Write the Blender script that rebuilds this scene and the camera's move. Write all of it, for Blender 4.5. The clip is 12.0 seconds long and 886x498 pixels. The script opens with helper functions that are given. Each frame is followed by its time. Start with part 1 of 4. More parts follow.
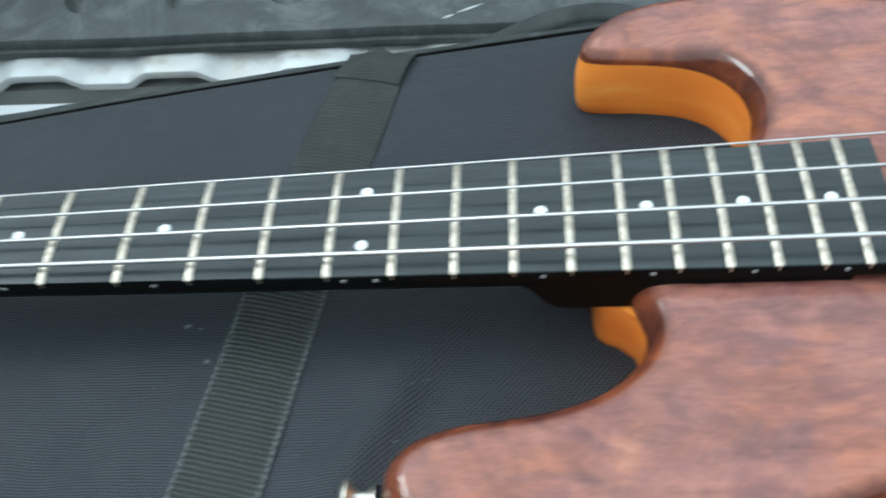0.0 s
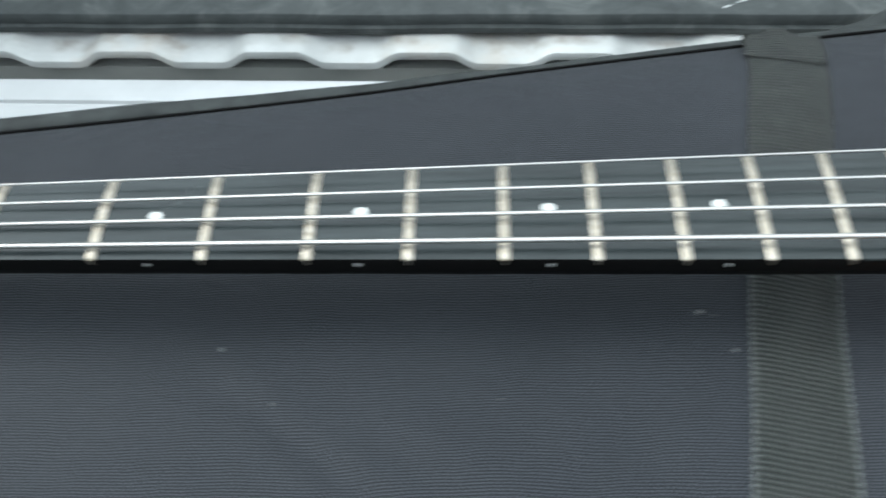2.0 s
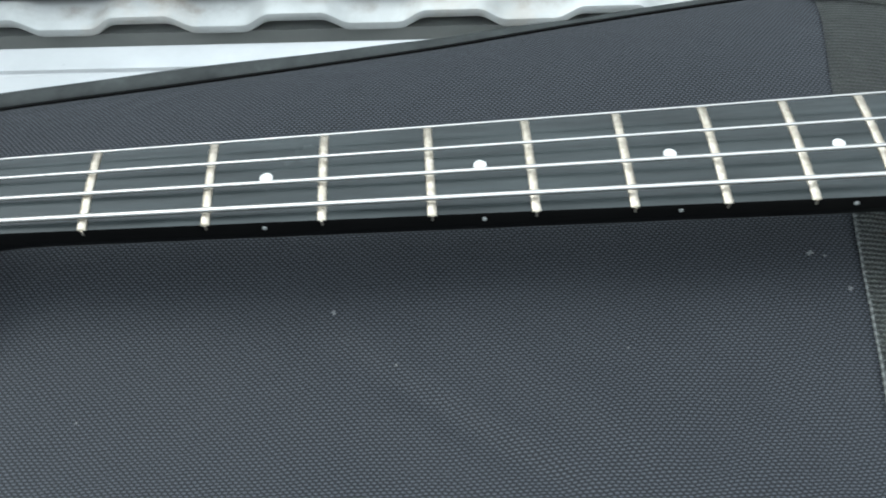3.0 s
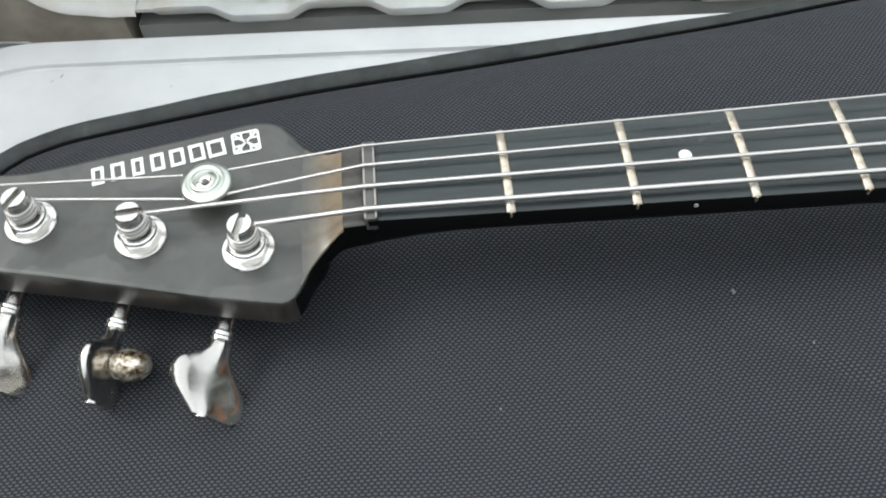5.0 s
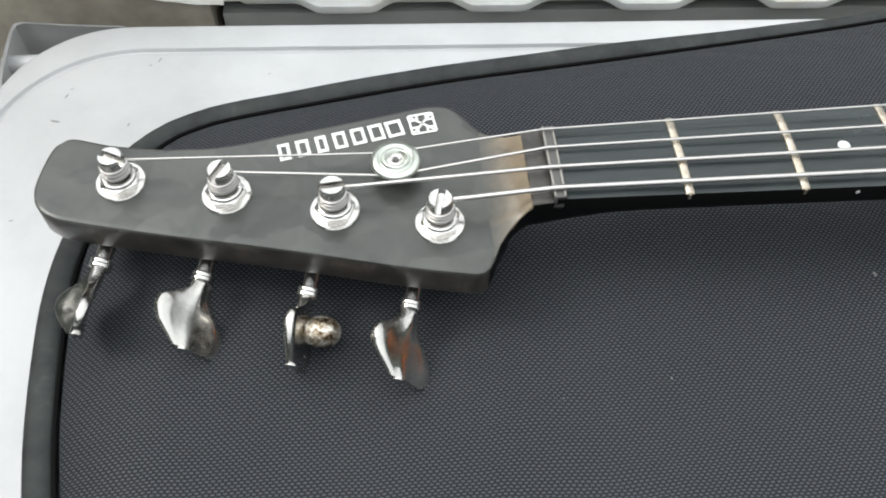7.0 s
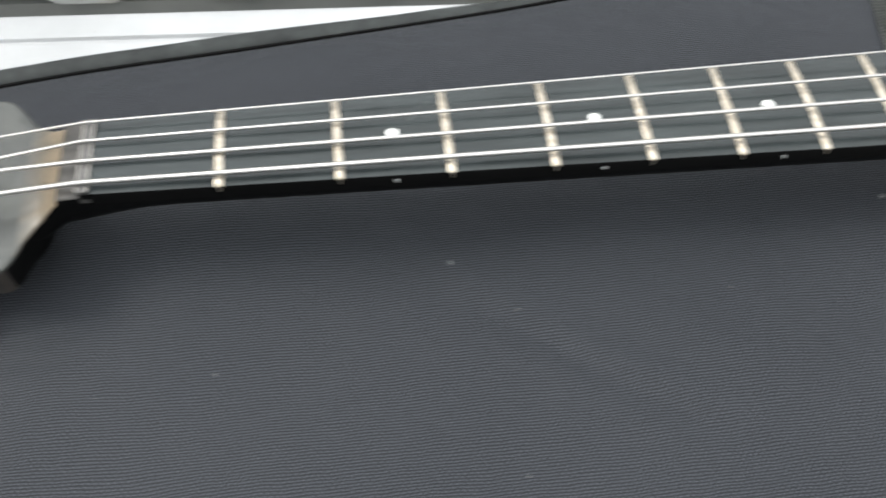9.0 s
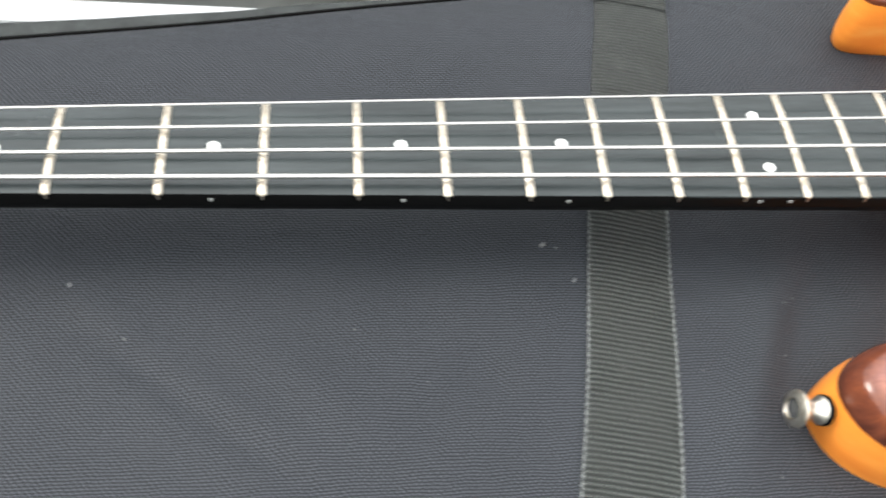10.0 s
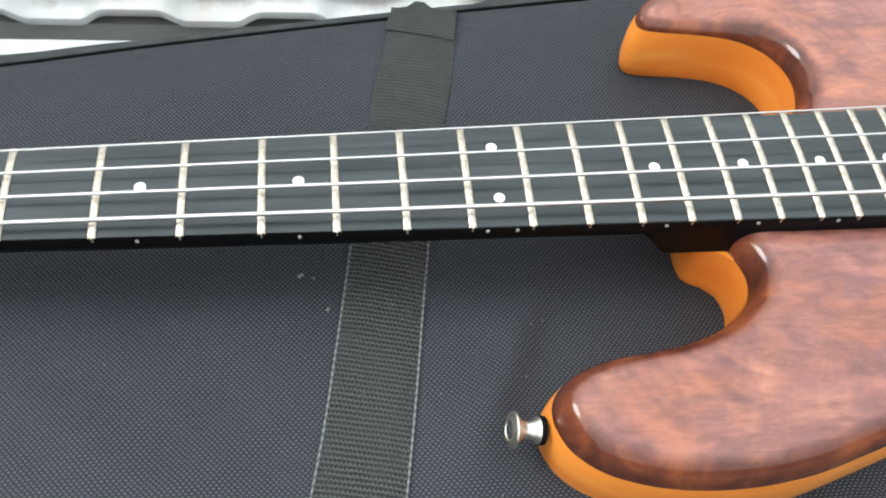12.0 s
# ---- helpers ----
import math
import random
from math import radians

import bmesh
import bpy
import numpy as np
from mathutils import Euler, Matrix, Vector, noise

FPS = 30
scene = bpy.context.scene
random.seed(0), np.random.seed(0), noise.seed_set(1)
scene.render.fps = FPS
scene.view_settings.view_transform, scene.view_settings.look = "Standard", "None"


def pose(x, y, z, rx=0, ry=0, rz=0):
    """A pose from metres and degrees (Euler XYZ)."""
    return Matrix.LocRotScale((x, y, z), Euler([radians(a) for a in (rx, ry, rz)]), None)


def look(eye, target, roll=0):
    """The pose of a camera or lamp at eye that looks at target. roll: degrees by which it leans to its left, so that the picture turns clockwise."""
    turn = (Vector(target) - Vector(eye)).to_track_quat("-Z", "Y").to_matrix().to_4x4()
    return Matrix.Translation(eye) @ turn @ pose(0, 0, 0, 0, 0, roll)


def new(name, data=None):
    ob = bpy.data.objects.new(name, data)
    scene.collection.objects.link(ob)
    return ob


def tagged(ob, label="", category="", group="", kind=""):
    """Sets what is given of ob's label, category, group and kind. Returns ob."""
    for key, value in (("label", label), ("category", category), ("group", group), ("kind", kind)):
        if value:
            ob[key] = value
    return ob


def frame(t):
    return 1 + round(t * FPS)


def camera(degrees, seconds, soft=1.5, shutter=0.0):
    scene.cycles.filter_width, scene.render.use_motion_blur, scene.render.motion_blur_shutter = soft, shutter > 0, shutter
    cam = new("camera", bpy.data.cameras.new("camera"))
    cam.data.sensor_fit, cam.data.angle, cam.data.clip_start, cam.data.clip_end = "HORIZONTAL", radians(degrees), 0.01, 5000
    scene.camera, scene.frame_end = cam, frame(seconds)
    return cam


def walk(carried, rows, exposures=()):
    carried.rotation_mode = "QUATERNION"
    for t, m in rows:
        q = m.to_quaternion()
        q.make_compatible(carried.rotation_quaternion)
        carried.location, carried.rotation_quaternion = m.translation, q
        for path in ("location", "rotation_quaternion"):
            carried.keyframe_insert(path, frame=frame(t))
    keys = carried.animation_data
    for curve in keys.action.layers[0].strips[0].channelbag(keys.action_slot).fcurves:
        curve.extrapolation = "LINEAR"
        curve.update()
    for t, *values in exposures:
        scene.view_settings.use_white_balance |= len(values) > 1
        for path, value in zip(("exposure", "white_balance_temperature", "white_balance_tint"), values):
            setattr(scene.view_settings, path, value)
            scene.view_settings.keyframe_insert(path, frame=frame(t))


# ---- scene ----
cam = camera(53.1, 12.0, soft=1.9, shutter=0.5)
PATH = [
    (0, (0.5057, -0.2247, 0.3447), (0.2743, 0.9469, -1.26), -11.78),
    (0.2, (0.483, -0.2323, 0.3543), (0.2518, 0.9317, -1.255), -12.96),
    (0.5, (0.4657, -0.227, 0.3479), (0.2788, 0.9744, -1.24), -11.16),
    (0.7, (0.4688, -0.2193, 0.3497), (0.2944, 0.9772, -1.243), -10.01),
    (1, (0.468, -0.2155, 0.3467), (0.3156, 0.9785, -1.251), -6.79),
    (1.2, (0.4567, -0.2191, 0.3443), (0.3096, 0.9615, -1.264), -5.053),
    (1.5, (0.4077, -0.2251, 0.3419), (0.2808, 0.9692, -1.258), -4.94),
    (1.7, (0.3441, -0.2229, 0.3388), (0.2568, 0.9571, -1.274), -4.168),
    (2, (0.254, -0.223, 0.335), (0.151, 0.971, -1.266), -5.3),
    (2.2, (0.2107, -0.2248, 0.337), (0.1618, 0.9669, -1.267), -4.082),
    (2.5, (0.184, -0.223, 0.328), (0.208, 0.934, -1.303), -1.7),
    (2.7, (0.192, -0.225, 0.33), (0.21, 0.915, -1.313), -2.5),
    (4.3, (0.057, -0.199, 0.329), (0.076, 0.92, -1.328), -4.2),
    (4.5, (0.04, -0.204, 0.333), (0.062, 0.908, -1.329), -4.5),
    (4.7, (0.02775, -0.2106, 0.3272), (0.05431, 0.9181, -1.323), -4.034),
    (5, (0.017, -0.209, 0.328), (0.055, 0.895, -1.339), -3.4),
    (5.3, (0.01372, -0.2119, 0.3249), (0.07339, 0.8821, -1.348), -1.32),
    (5.5, (0.011, -0.216, 0.328), (0.073, 0.885, -1.341), -0.9),
    (5.8, (-0.01519, -0.2208, 0.3281), (0.06197, 0.8773, -1.342), 0.7787),
    (6, (-0.037, -0.222, 0.331), (0.058, 0.874, -1.34), 1.7),
    (6.2, (-0.05431, -0.2252, 0.3375), (0.04747, 0.8855, -1.323), 1.913),
    (6.5, (-0.068, -0.223, 0.34), (0.038, 0.883, -1.323), 1.8),
    (6.7, (-0.075, -0.223, 0.341), (0.039, 0.883, -1.321), 1.7),
    (8.3, (0.012, -0.215, 0.341), (0.138, 0.855, -1.343), 0.4),
    (8.5, (0.032, -0.219, 0.34), (0.17, 0.865, -1.335), 0.8),
    (8.7, (0.05901, -0.2237, 0.3374), (0.1971, 0.8533, -1.343), 0.8123),
    (9, (0.105, -0.234, 0.339), (0.274, 0.838, -1.342), 2.3),
    (9.2, (0.1384, -0.2347, 0.3442), (0.325, 0.8339, -1.337), 3.115),
    (9.5, (0.1946, -0.2308, 0.3467), (0.3567, 0.8404, -1.334), 3.12),
    (9.7, (0.2113, -0.2257, 0.3428), (0.4395, 0.8489, -1.328), 6.846),
    (10, (0.2563, -0.2266, 0.3452), (0.4653, 0.8232, -1.345), 8.18),
    (10.2, (0.2717, -0.2338, 0.3435), (0.5004, 0.8252, -1.338), 9.469),
    (10.5, (0.3011, -0.2421, 0.3506), (0.5165, 0.8188, -1.331), 9.24),
    (11, (0.3253, -0.2405, 0.3493), (0.5506, 0.8197, -1.331), 9.77),
    (11.2, (0.3394, -0.2393, 0.3566), (0.5467, 0.8123, -1.332), 8.669),
    (11.5, (0.3615, -0.235, 0.367), (0.5588, 0.8059, -1.33), 7.8),
    (11.7, (0.3668, -0.2359, 0.3724), (0.5585, 0.8032, -1.326), 7.255),
    (12, (0.3624, -0.2328, 0.3741), (0.5858, 0.815, -1.315), 7.17),
]
EXPOSURES = [(0, 0.08, 5620, -4), (0.5, 0.28, 5740, -3), (1.0, 0.36, 5900, -1), (1.5, 0.3, 6020, 2), (2, 0.25, 6000, 1), (2.7, 0.25, 5980, 1), (4.5, 0.14, 6430, 6), (5.3, 0.05, 6470, 6), (6.5, 0.1, 6600, 7), (8.5, 0.14, 6600, 7), (9.0, 0.41, 6650, 8), (9.5, 0.88, 6660, 8), (10.5, 0.6, 6700, 8), (11.0, 0.45, 6450, 5), (12, 0.42, 6330, 5)]
walk(cam, [(t, look(eye, target, roll)) for t, eye, target, roll in PATH], EXPOSURES)

from mathutils.geometry import delaunay_2d_cdt

# ---------------------------------------------------------------- world and light
world = bpy.data.worlds.new("overcast_sky")
scene.world = world
world.use_nodes = True
wn, wl = world.node_tree.nodes, world.node_tree.links
SUN_EL, SUN_ROT = radians(45), radians(-76)
sky = wn.new("ShaderNodeTexSky")
sky.sky_type, sky.sun_disc = "NISHITA", False
sky.sun_elevation, sky.sun_rotation = SUN_EL, SUN_ROT
sky.air_density, sky.dust_density, sky.ozone_density = 1.0, 1.0, 1.0
cloud = wn.new("ShaderNodeHueSaturation")
cloud.inputs["Saturation"].default_value = 0.4
wl.new(sky.outputs["Color"], cloud.inputs["Color"])
# an overcast sky is about three times brighter overhead than at the horizon
gaze = wn.new("ShaderNodeTexCoord")
parts_ = wn.new("ShaderNodeSeparateXYZ")
wl.new(gaze.outputs["Generated"], parts_.inputs[0])
rise_ = wn.new("ShaderNodeMath")
rise_.operation, rise_.use_clamp = "MULTIPLY_ADD", False
rise_.inputs[1].default_value, rise_.inputs[2].default_value = 1.15, 0.46
wl.new(parts_.outputs[2], rise_.inputs[0])
veil = wn.new("ShaderNodeVectorMath")
veil.operation = "SCALE"
# an even cloud layer veils most of the clear sky's gradient
layer = wn.new("ShaderNodeMix")
layer.data_type = "RGBA"
layer.inputs[0].default_value = 0.65
layer.inputs[7].default_value = (3.3, 3.3, 3.25, 1)
wl.new(cloud.outputs["Color"], layer.inputs[6])
wl.new(layer.outputs[2], veil.inputs[0])
wl.new(rise_.outputs[0], veil.inputs["Scale"])
wl.new(veil.outputs[0], wn["Background"].inputs["Color"])
wn["Background"].inputs["Strength"].default_value = 0.42

sun = new("sun", bpy.data.lights.new("sun", "SUN"))
sun.data.energy, sun.data.angle, sun.data.color = 1.25, radians(20), (1.0, 0.97, 0.93)
sun.matrix_world = look((math.sin(SUN_ROT) * math.cos(SUN_EL) * 9, math.cos(SUN_ROT) * math.cos(SUN_EL) * 9, math.sin(SUN_EL) * 9), (0, 0, 0))

# ---------------------------------------------------------------- material helpers
def material(name, color, rough=0.5, metal=0.0, coat=0.0, coat_rough=0.05, spec=0.5):
    m = bpy.data.materials.new(name)
    m.use_nodes = True
    b = m.node_tree.nodes["Principled BSDF"]
    b.inputs["Base Color"].default_value = (*color, 1)
    b.inputs["Roughness"].default_value = rough
    b.inputs["Metallic"].default_value = metal
    b.inputs["Coat Weight"].default_value = coat
    b.inputs["Coat Roughness"].default_value = coat_rough
    b.inputs["Specular IOR Level"].default_value = spec
    return m


def node(m, kind, **values):
    n = m.node_tree.nodes.new(kind)
    for k, v in values.items():
        n.inputs[k].default_value = v
    return n


def link(m, a, b):
    m.node_tree.links.new(a, b)


def shader(m):
    return m.node_tree.nodes["Principled BSDF"]


def coords(m, scale=(1, 1, 1), turn=0.0):
    c = node(m, "ShaderNodeTexCoord")
    p = node(m, "ShaderNodeMapping")
    p.inputs["Scale"].default_value = scale
    p.inputs["Rotation"].default_value = (0, 0, turn)
    link(m, c.outputs["Object"], p.inputs["Vector"])
    return p.outputs["Vector"]


def noise_tex(m, scale, detail=4.0, rough=0.55, vec=None, distortion=0.0):
    n = node(m, "ShaderNodeTexNoise", Scale=scale, Detail=detail, Roughness=rough, Distortion=distortion)
    link(m, vec if vec is not None else coords(m), n.inputs["Vector"])
    return n.outputs["Fac"]


def ramp(m, fac, stops):
    r = node(m, "ShaderNodeValToRGB")
    e = r.color_ramp.elements
    while len(e) < len(stops):
        e.new(0.5)
    for k, (pos, col) in enumerate(stops):
        e[k].position, e[k].color = pos, (*col, 1) if len(col) == 3 else col
    link(m, fac, r.inputs["Fac"])
    return r.outputs["Color"]


def mixed(m, fac, a, b, how="MIX"):
    n = node(m, "ShaderNodeMix")
    n.data_type, n.blend_type = "RGBA", how
    for value, slot in ((fac, 0), (a, 6), (b, 7)):
        if isinstance(value, (int, float)):
            n.inputs[slot].default_value = value
        elif isinstance(value, tuple):
            n.inputs[slot].default_value = (*value, 1)
        else:
            link(m, value, n.inputs[slot])
    return n.outputs[2]


def calc(m, op, a, b=0.0, c=0.0):
    n = node(m, "ShaderNodeMath")
    n.operation = op
    for value, slot in ((a, 0), (b, 1), (c, 2)):
        if isinstance(value, (int, float)):
            n.inputs[slot].default_value = value
        else:
            link(m, value, n.inputs[slot])
    return n.outputs[0]


def bump(m, height, strength=0.3, distance=0.001, below=None):
    n = node(m, "ShaderNodeBump", Strength=strength, Distance=distance)
    link(m, height, n.inputs["Height"])
    if below is not None:
        link(m, below, n.inputs["Normal"])
    return n.outputs["Normal"]


def split(m, vec):
    n = node(m, "ShaderNodeSeparateXYZ")
    link(m, vec, n.inputs[0])
    return n.outputs


def grey(a):
    return (a, a, a)


# ---------------------------------------------------------------- materials
# woven nylon: offset rows of small floats, soft creases, lint
nylon = material("black_nylon", (0.02, 0.021, 0.024), 0.6, spec=0.22)
v = coords(nylon)
sx = split(nylon, v)
bent = calc(nylon, "ADD", sx[1], calc(nylon, "MULTIPLY", noise_tex(nylon, 14, 5, 0.6), 0.007))
line_ = calc(nylon, "DIVIDE", bent, 0.00130)
shift = calc(nylon, "MULTIPLY", calc(nylon, "FLOOR", line_), math.pi)
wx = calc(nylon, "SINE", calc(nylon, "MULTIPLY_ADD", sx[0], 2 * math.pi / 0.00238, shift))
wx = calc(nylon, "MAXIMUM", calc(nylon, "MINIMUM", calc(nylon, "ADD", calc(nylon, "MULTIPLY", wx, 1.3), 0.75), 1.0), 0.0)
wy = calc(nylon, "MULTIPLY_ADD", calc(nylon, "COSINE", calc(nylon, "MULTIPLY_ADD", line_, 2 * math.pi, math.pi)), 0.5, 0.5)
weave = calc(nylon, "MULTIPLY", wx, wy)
crease = noise_tex(nylon, 11, 3, 0.5, coords(nylon, (1, 1.6, 1), 0.5), 0.6)
fuzz = noise_tex(nylon, 900, 2)
dust = noise_tex(nylon, 3.5, 6, 0.6)
# weave height also sets the tone: gaps painted darker than the floats
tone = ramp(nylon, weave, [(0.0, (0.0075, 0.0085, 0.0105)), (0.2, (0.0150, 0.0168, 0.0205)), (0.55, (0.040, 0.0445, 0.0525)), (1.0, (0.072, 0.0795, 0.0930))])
tone = mixed(nylon, calc(nylon, "MULTIPLY", calc(nylon, "SUBTRACT", dust, 0.42), 0.35), tone, (0.072, 0.077, 0.086))
lint = noise_tex(nylon, 160, 1, 0.4)
tone = mixed(nylon, ramp(nylon, lint, [(0.86, grey(0.0)), (0.90, grey(0.3))]), tone, (0.22, 0.22, 0.22))
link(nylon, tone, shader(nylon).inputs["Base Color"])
n1 = bump(nylon, crease, 0.55, 0.008)
n2 = bump(nylon, weave, 0.35, 0.0004, n1)
link(nylon, bump(nylon, fuzz, 0.15, 0.0003, n2), shader(nylon).inputs["Normal"])
shader(nylon).inputs["Sheen Weight"].default_value = 0.03
shader(nylon).inputs["Sheen Roughness"].default_value = 0.45

binding_mat = material("binding_tape", (0.012, 0.0125, 0.012), 0.7, spec=0.3)
sx = split(binding_mat, coords(binding_mat))
rib = calc(binding_mat, "SINE", calc(binding_mat, "MULTIPLY", calc(binding_mat, "ADD", sx[0], sx[1]), 2 * math.pi / 0.0014))
link(binding_mat, bump(binding_mat, rib, 0.06, 0.0002, bump(binding_mat, noise_tex(binding_mat, 60, 3), 0.4, 0.002)), shader(binding_mat).inputs["Normal"])
link(binding_mat, ramp(binding_mat, noise_tex(binding_mat, 45, 5, 0.65), [(0.35, (0.018, 0.0205, 0.0205)), (0.60, (0.036, 0.041, 0.040)), (0.80, (0.070, 0.078, 0.075))]), shader(binding_mat).inputs["Base Color"])

# strap webbing: cross ribs, dots along the ribs; grooves painted dark, crests pale
webbing = material("strap_webbing", (0.03, 0.031, 0.027), 0.6)
sx = split(webbing, coords(webbing, (1, 1, 1), radians(13)))
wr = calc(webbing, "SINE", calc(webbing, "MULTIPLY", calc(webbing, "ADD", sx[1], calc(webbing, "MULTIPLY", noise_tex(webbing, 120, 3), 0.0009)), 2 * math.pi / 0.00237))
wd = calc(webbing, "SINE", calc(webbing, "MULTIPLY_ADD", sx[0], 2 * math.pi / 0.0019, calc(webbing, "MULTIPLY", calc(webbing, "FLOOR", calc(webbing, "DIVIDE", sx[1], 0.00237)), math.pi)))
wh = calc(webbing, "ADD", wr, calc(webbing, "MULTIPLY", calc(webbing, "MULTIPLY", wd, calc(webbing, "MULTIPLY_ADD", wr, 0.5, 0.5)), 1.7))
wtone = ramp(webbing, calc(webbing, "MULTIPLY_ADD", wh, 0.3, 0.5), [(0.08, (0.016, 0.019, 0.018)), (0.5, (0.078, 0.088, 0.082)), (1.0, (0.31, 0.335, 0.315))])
wtone = mixed(webbing, ramp(webbing, noise_tex(webbing, 38, 5, 0.7), [(0.42, grey(0.0)), (0.75, grey(0.5))]), wtone, (0.105, 0.112, 0.107))
beyond = ramp(webbing, calc(webbing, "MULTIPLY_ADD", split(webbing, coords(webbing))[1], 14.0, 0.25), [(0.5, grey(0.0)), (0.95, grey(0.7))])
wtone = mixed(webbing, beyond, wtone, ramp(webbing, noise_tex(webbing, 90, 5, 0.7), [(0.3, (0.065, 0.070, 0.067)), (0.7, (0.115, 0.120, 0.114))]))
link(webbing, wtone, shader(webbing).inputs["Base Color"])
link(webbing, bump(webbing, wh, 0.8, 0.0006, bump(webbing, noise_tex(webbing, 30, 3), 0.3, 0.004)), shader(webbing).inputs["Normal"])
stitch_mat = material("strap_edge_thread", (0.13, 0.135, 0.12), 0.7)
sx = split(stitch_mat, coords(stitch_mat))
link(stitch_mat, ramp(stitch_mat, calc(stitch_mat, "MULTIPLY_ADD", calc(stitch_mat, "SINE", calc(stitch_mat, "MULTIPLY", sx[1], 2 * math.pi / 0.0036)), 0.5, 0.5), [(0.25, (0.075, 0.080, 0.078)), (0.8, (0.17, 0.18, 0.175))]), shader(stitch_mat).inputs["Base Color"])

# figured reddish-brown top, glossy
top_wood = material("figured_brown_top", (0.2, 0.06, 0.03), 0.5, coat=1.0, coat_rough=0.10, spec=0.05)
fv = coords(top_wood, (1, 1, 1), 0.25)
swirl = noise_tex(top_wood, 16, 7, 0.60, fv, 2.0)
fine = noise_tex(top_wood, 130, 5, 0.65, coords(top_wood, (0.40, 1.7, 1), 0.9), 1.2)
blotch = noise_tex(top_wood, 21, 6, 0.62, coords(top_wood, (0.7, 1.3, 1), -0.3), 2.6)
base = ramp(top_wood, swirl, [(0.28, (0.165, 0.069, 0.064)), (0.42, (0.250, 0.105, 0.088)), (0.56, (0.310, 0.131, 0.100)), (0.72, (0.41, 0.178, 0.110))])
warm = noise_tex(top_wood, 13, 4, 0.55, coords(top_wood, (0.9, 1.2, 1), 1.1), 1.6)
base = mixed(top_wood, ramp(top_wood, warm, [(0.44, grey(0.0)), (0.62, grey(0.55))]), base, (0.42, 0.145, 0.070))
base = mixed(top_wood, ramp(top_wood, blotch, [(0.46, grey(0.0)), (0.70, grey(0.60))]), base, (0.150, 0.075, 0.080))
vein = noise_tex(top_wood, 15, 3, 0.5, coords(top_wood, (0.8, 1.5, 1), 0.5), 1.3)
base = mixed(top_wood, ramp(top_wood, vein, [(0.38, grey(0.0)), (0.48, grey(0.38)), (0.60, grey(0.0))]), base, (0.075, 0.034, 0.036))
base = mixed(top_wood, 0.38, base, ramp(top_wood, fine, [(0.32, grey(0.42)), (0.66, grey(1.2))]), "MULTIPLY")
flame = noise_tex(top_wood, 30, 5, 0.65, coords(top_wood, (0.8, 1.7, 1), 0.7), 3.0)
base = mixed(top_wood, ramp(top_wood, flame, [(0.50, grey(0.0)), (0.75, grey(0.25))]), base, (0.46, 0.20, 0.13))
shader(top_wood).inputs["Coat IOR"].default_value = 1.42
# edge band: sunburst stain, with dark rim reflections painted into it
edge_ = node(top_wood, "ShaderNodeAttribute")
edge_.attribute_name = "burst_and_shade"
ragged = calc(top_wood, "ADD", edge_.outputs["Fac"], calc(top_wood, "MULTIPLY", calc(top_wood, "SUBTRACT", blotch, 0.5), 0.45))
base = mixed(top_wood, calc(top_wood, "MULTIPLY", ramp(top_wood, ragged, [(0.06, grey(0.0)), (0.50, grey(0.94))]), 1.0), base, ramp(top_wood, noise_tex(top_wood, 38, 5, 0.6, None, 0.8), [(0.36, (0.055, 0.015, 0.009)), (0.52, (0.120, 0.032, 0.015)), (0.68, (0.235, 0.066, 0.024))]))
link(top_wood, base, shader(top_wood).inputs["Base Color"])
link(top_wood, bump(top_wood, noise_tex(top_wood, 35, 2), 0.05, 0.002), shader(top_wood).inputs["Normal"])
link(top_wood, bump(top_wood, noise_tex(top_wood, 20, 3), 0.10, 0.002), shader(top_wood).inputs["Coat Normal"])

side_wood = material("amber_body_sides", (0.72, 0.25, 0.03), 0.5, coat=0.7, coat_rough=0.15, spec=0.1)
sv = noise_tex(side_wood, 14, 6, 0.62, coords(side_wood, (0.8, 0.8, 3.0)), 0.6)
sb = ramp(side_wood, sv, [(0.3, (0.80, 0.225, 0.028)), (0.55, (0.90, 0.305, 0.045)), (0.8, (0.93, 0.440, 0.105))])
link(side_wood, sb, shader(side_wood).inputs["Base Color"])

board_mat = material("black_fretboard", (0.022, 0.023, 0.026), 0.34, spec=0.36)
bs = noise_tex(board_mat, 60, 5, 0.65, coords(board_mat, (0.25, 2.2, 1)))
link(board_mat, ramp(board_mat, bs, [(0.3, (0.017, 0.0215, 0.022)), (0.7, (0.044, 0.053, 0.054))]), shader(board_mat).inputs["Base Color"])
link(board_mat, ramp(board_mat, noise_tex(board_mat, 35, 4), [(0.3, grey(0.18)), (0.7, grey(0.28))]), shader(board_mat).inputs["Roughness"])
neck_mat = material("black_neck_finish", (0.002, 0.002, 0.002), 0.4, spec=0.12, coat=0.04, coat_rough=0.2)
link(neck_mat, ramp(neck_mat, noise_tex(neck_mat, 40, 5), [(0.3, grey(0.38)), (0.75, grey(0.6))]), shader(neck_mat).inputs["Roughness"])
head_mat = material("headstock_finish_and_reflections", (0.02, 0.021, 0.02), 0.42, coat=0.35, coat_rough=0.2)
# blotchy reflections of sky and trees, painted into the base colour
hv = node(head_mat, "ShaderNodeTexVoronoi", Scale=52.0)
warp = node(head_mat, "ShaderNodeVectorMath")
warp.operation = "ADD"
swing = node(head_mat, "ShaderNodeTexNoise", Scale=35.0, Detail=3.0)
link(head_mat, coords(head_mat), swing.inputs["Vector"])
pull = node(head_mat, "ShaderNodeVectorMath")
pull.operation = "SCALE"
pull.inputs["Scale"].default_value = 0.035
link(head_mat, swing.outputs["Color"], pull.inputs[0])
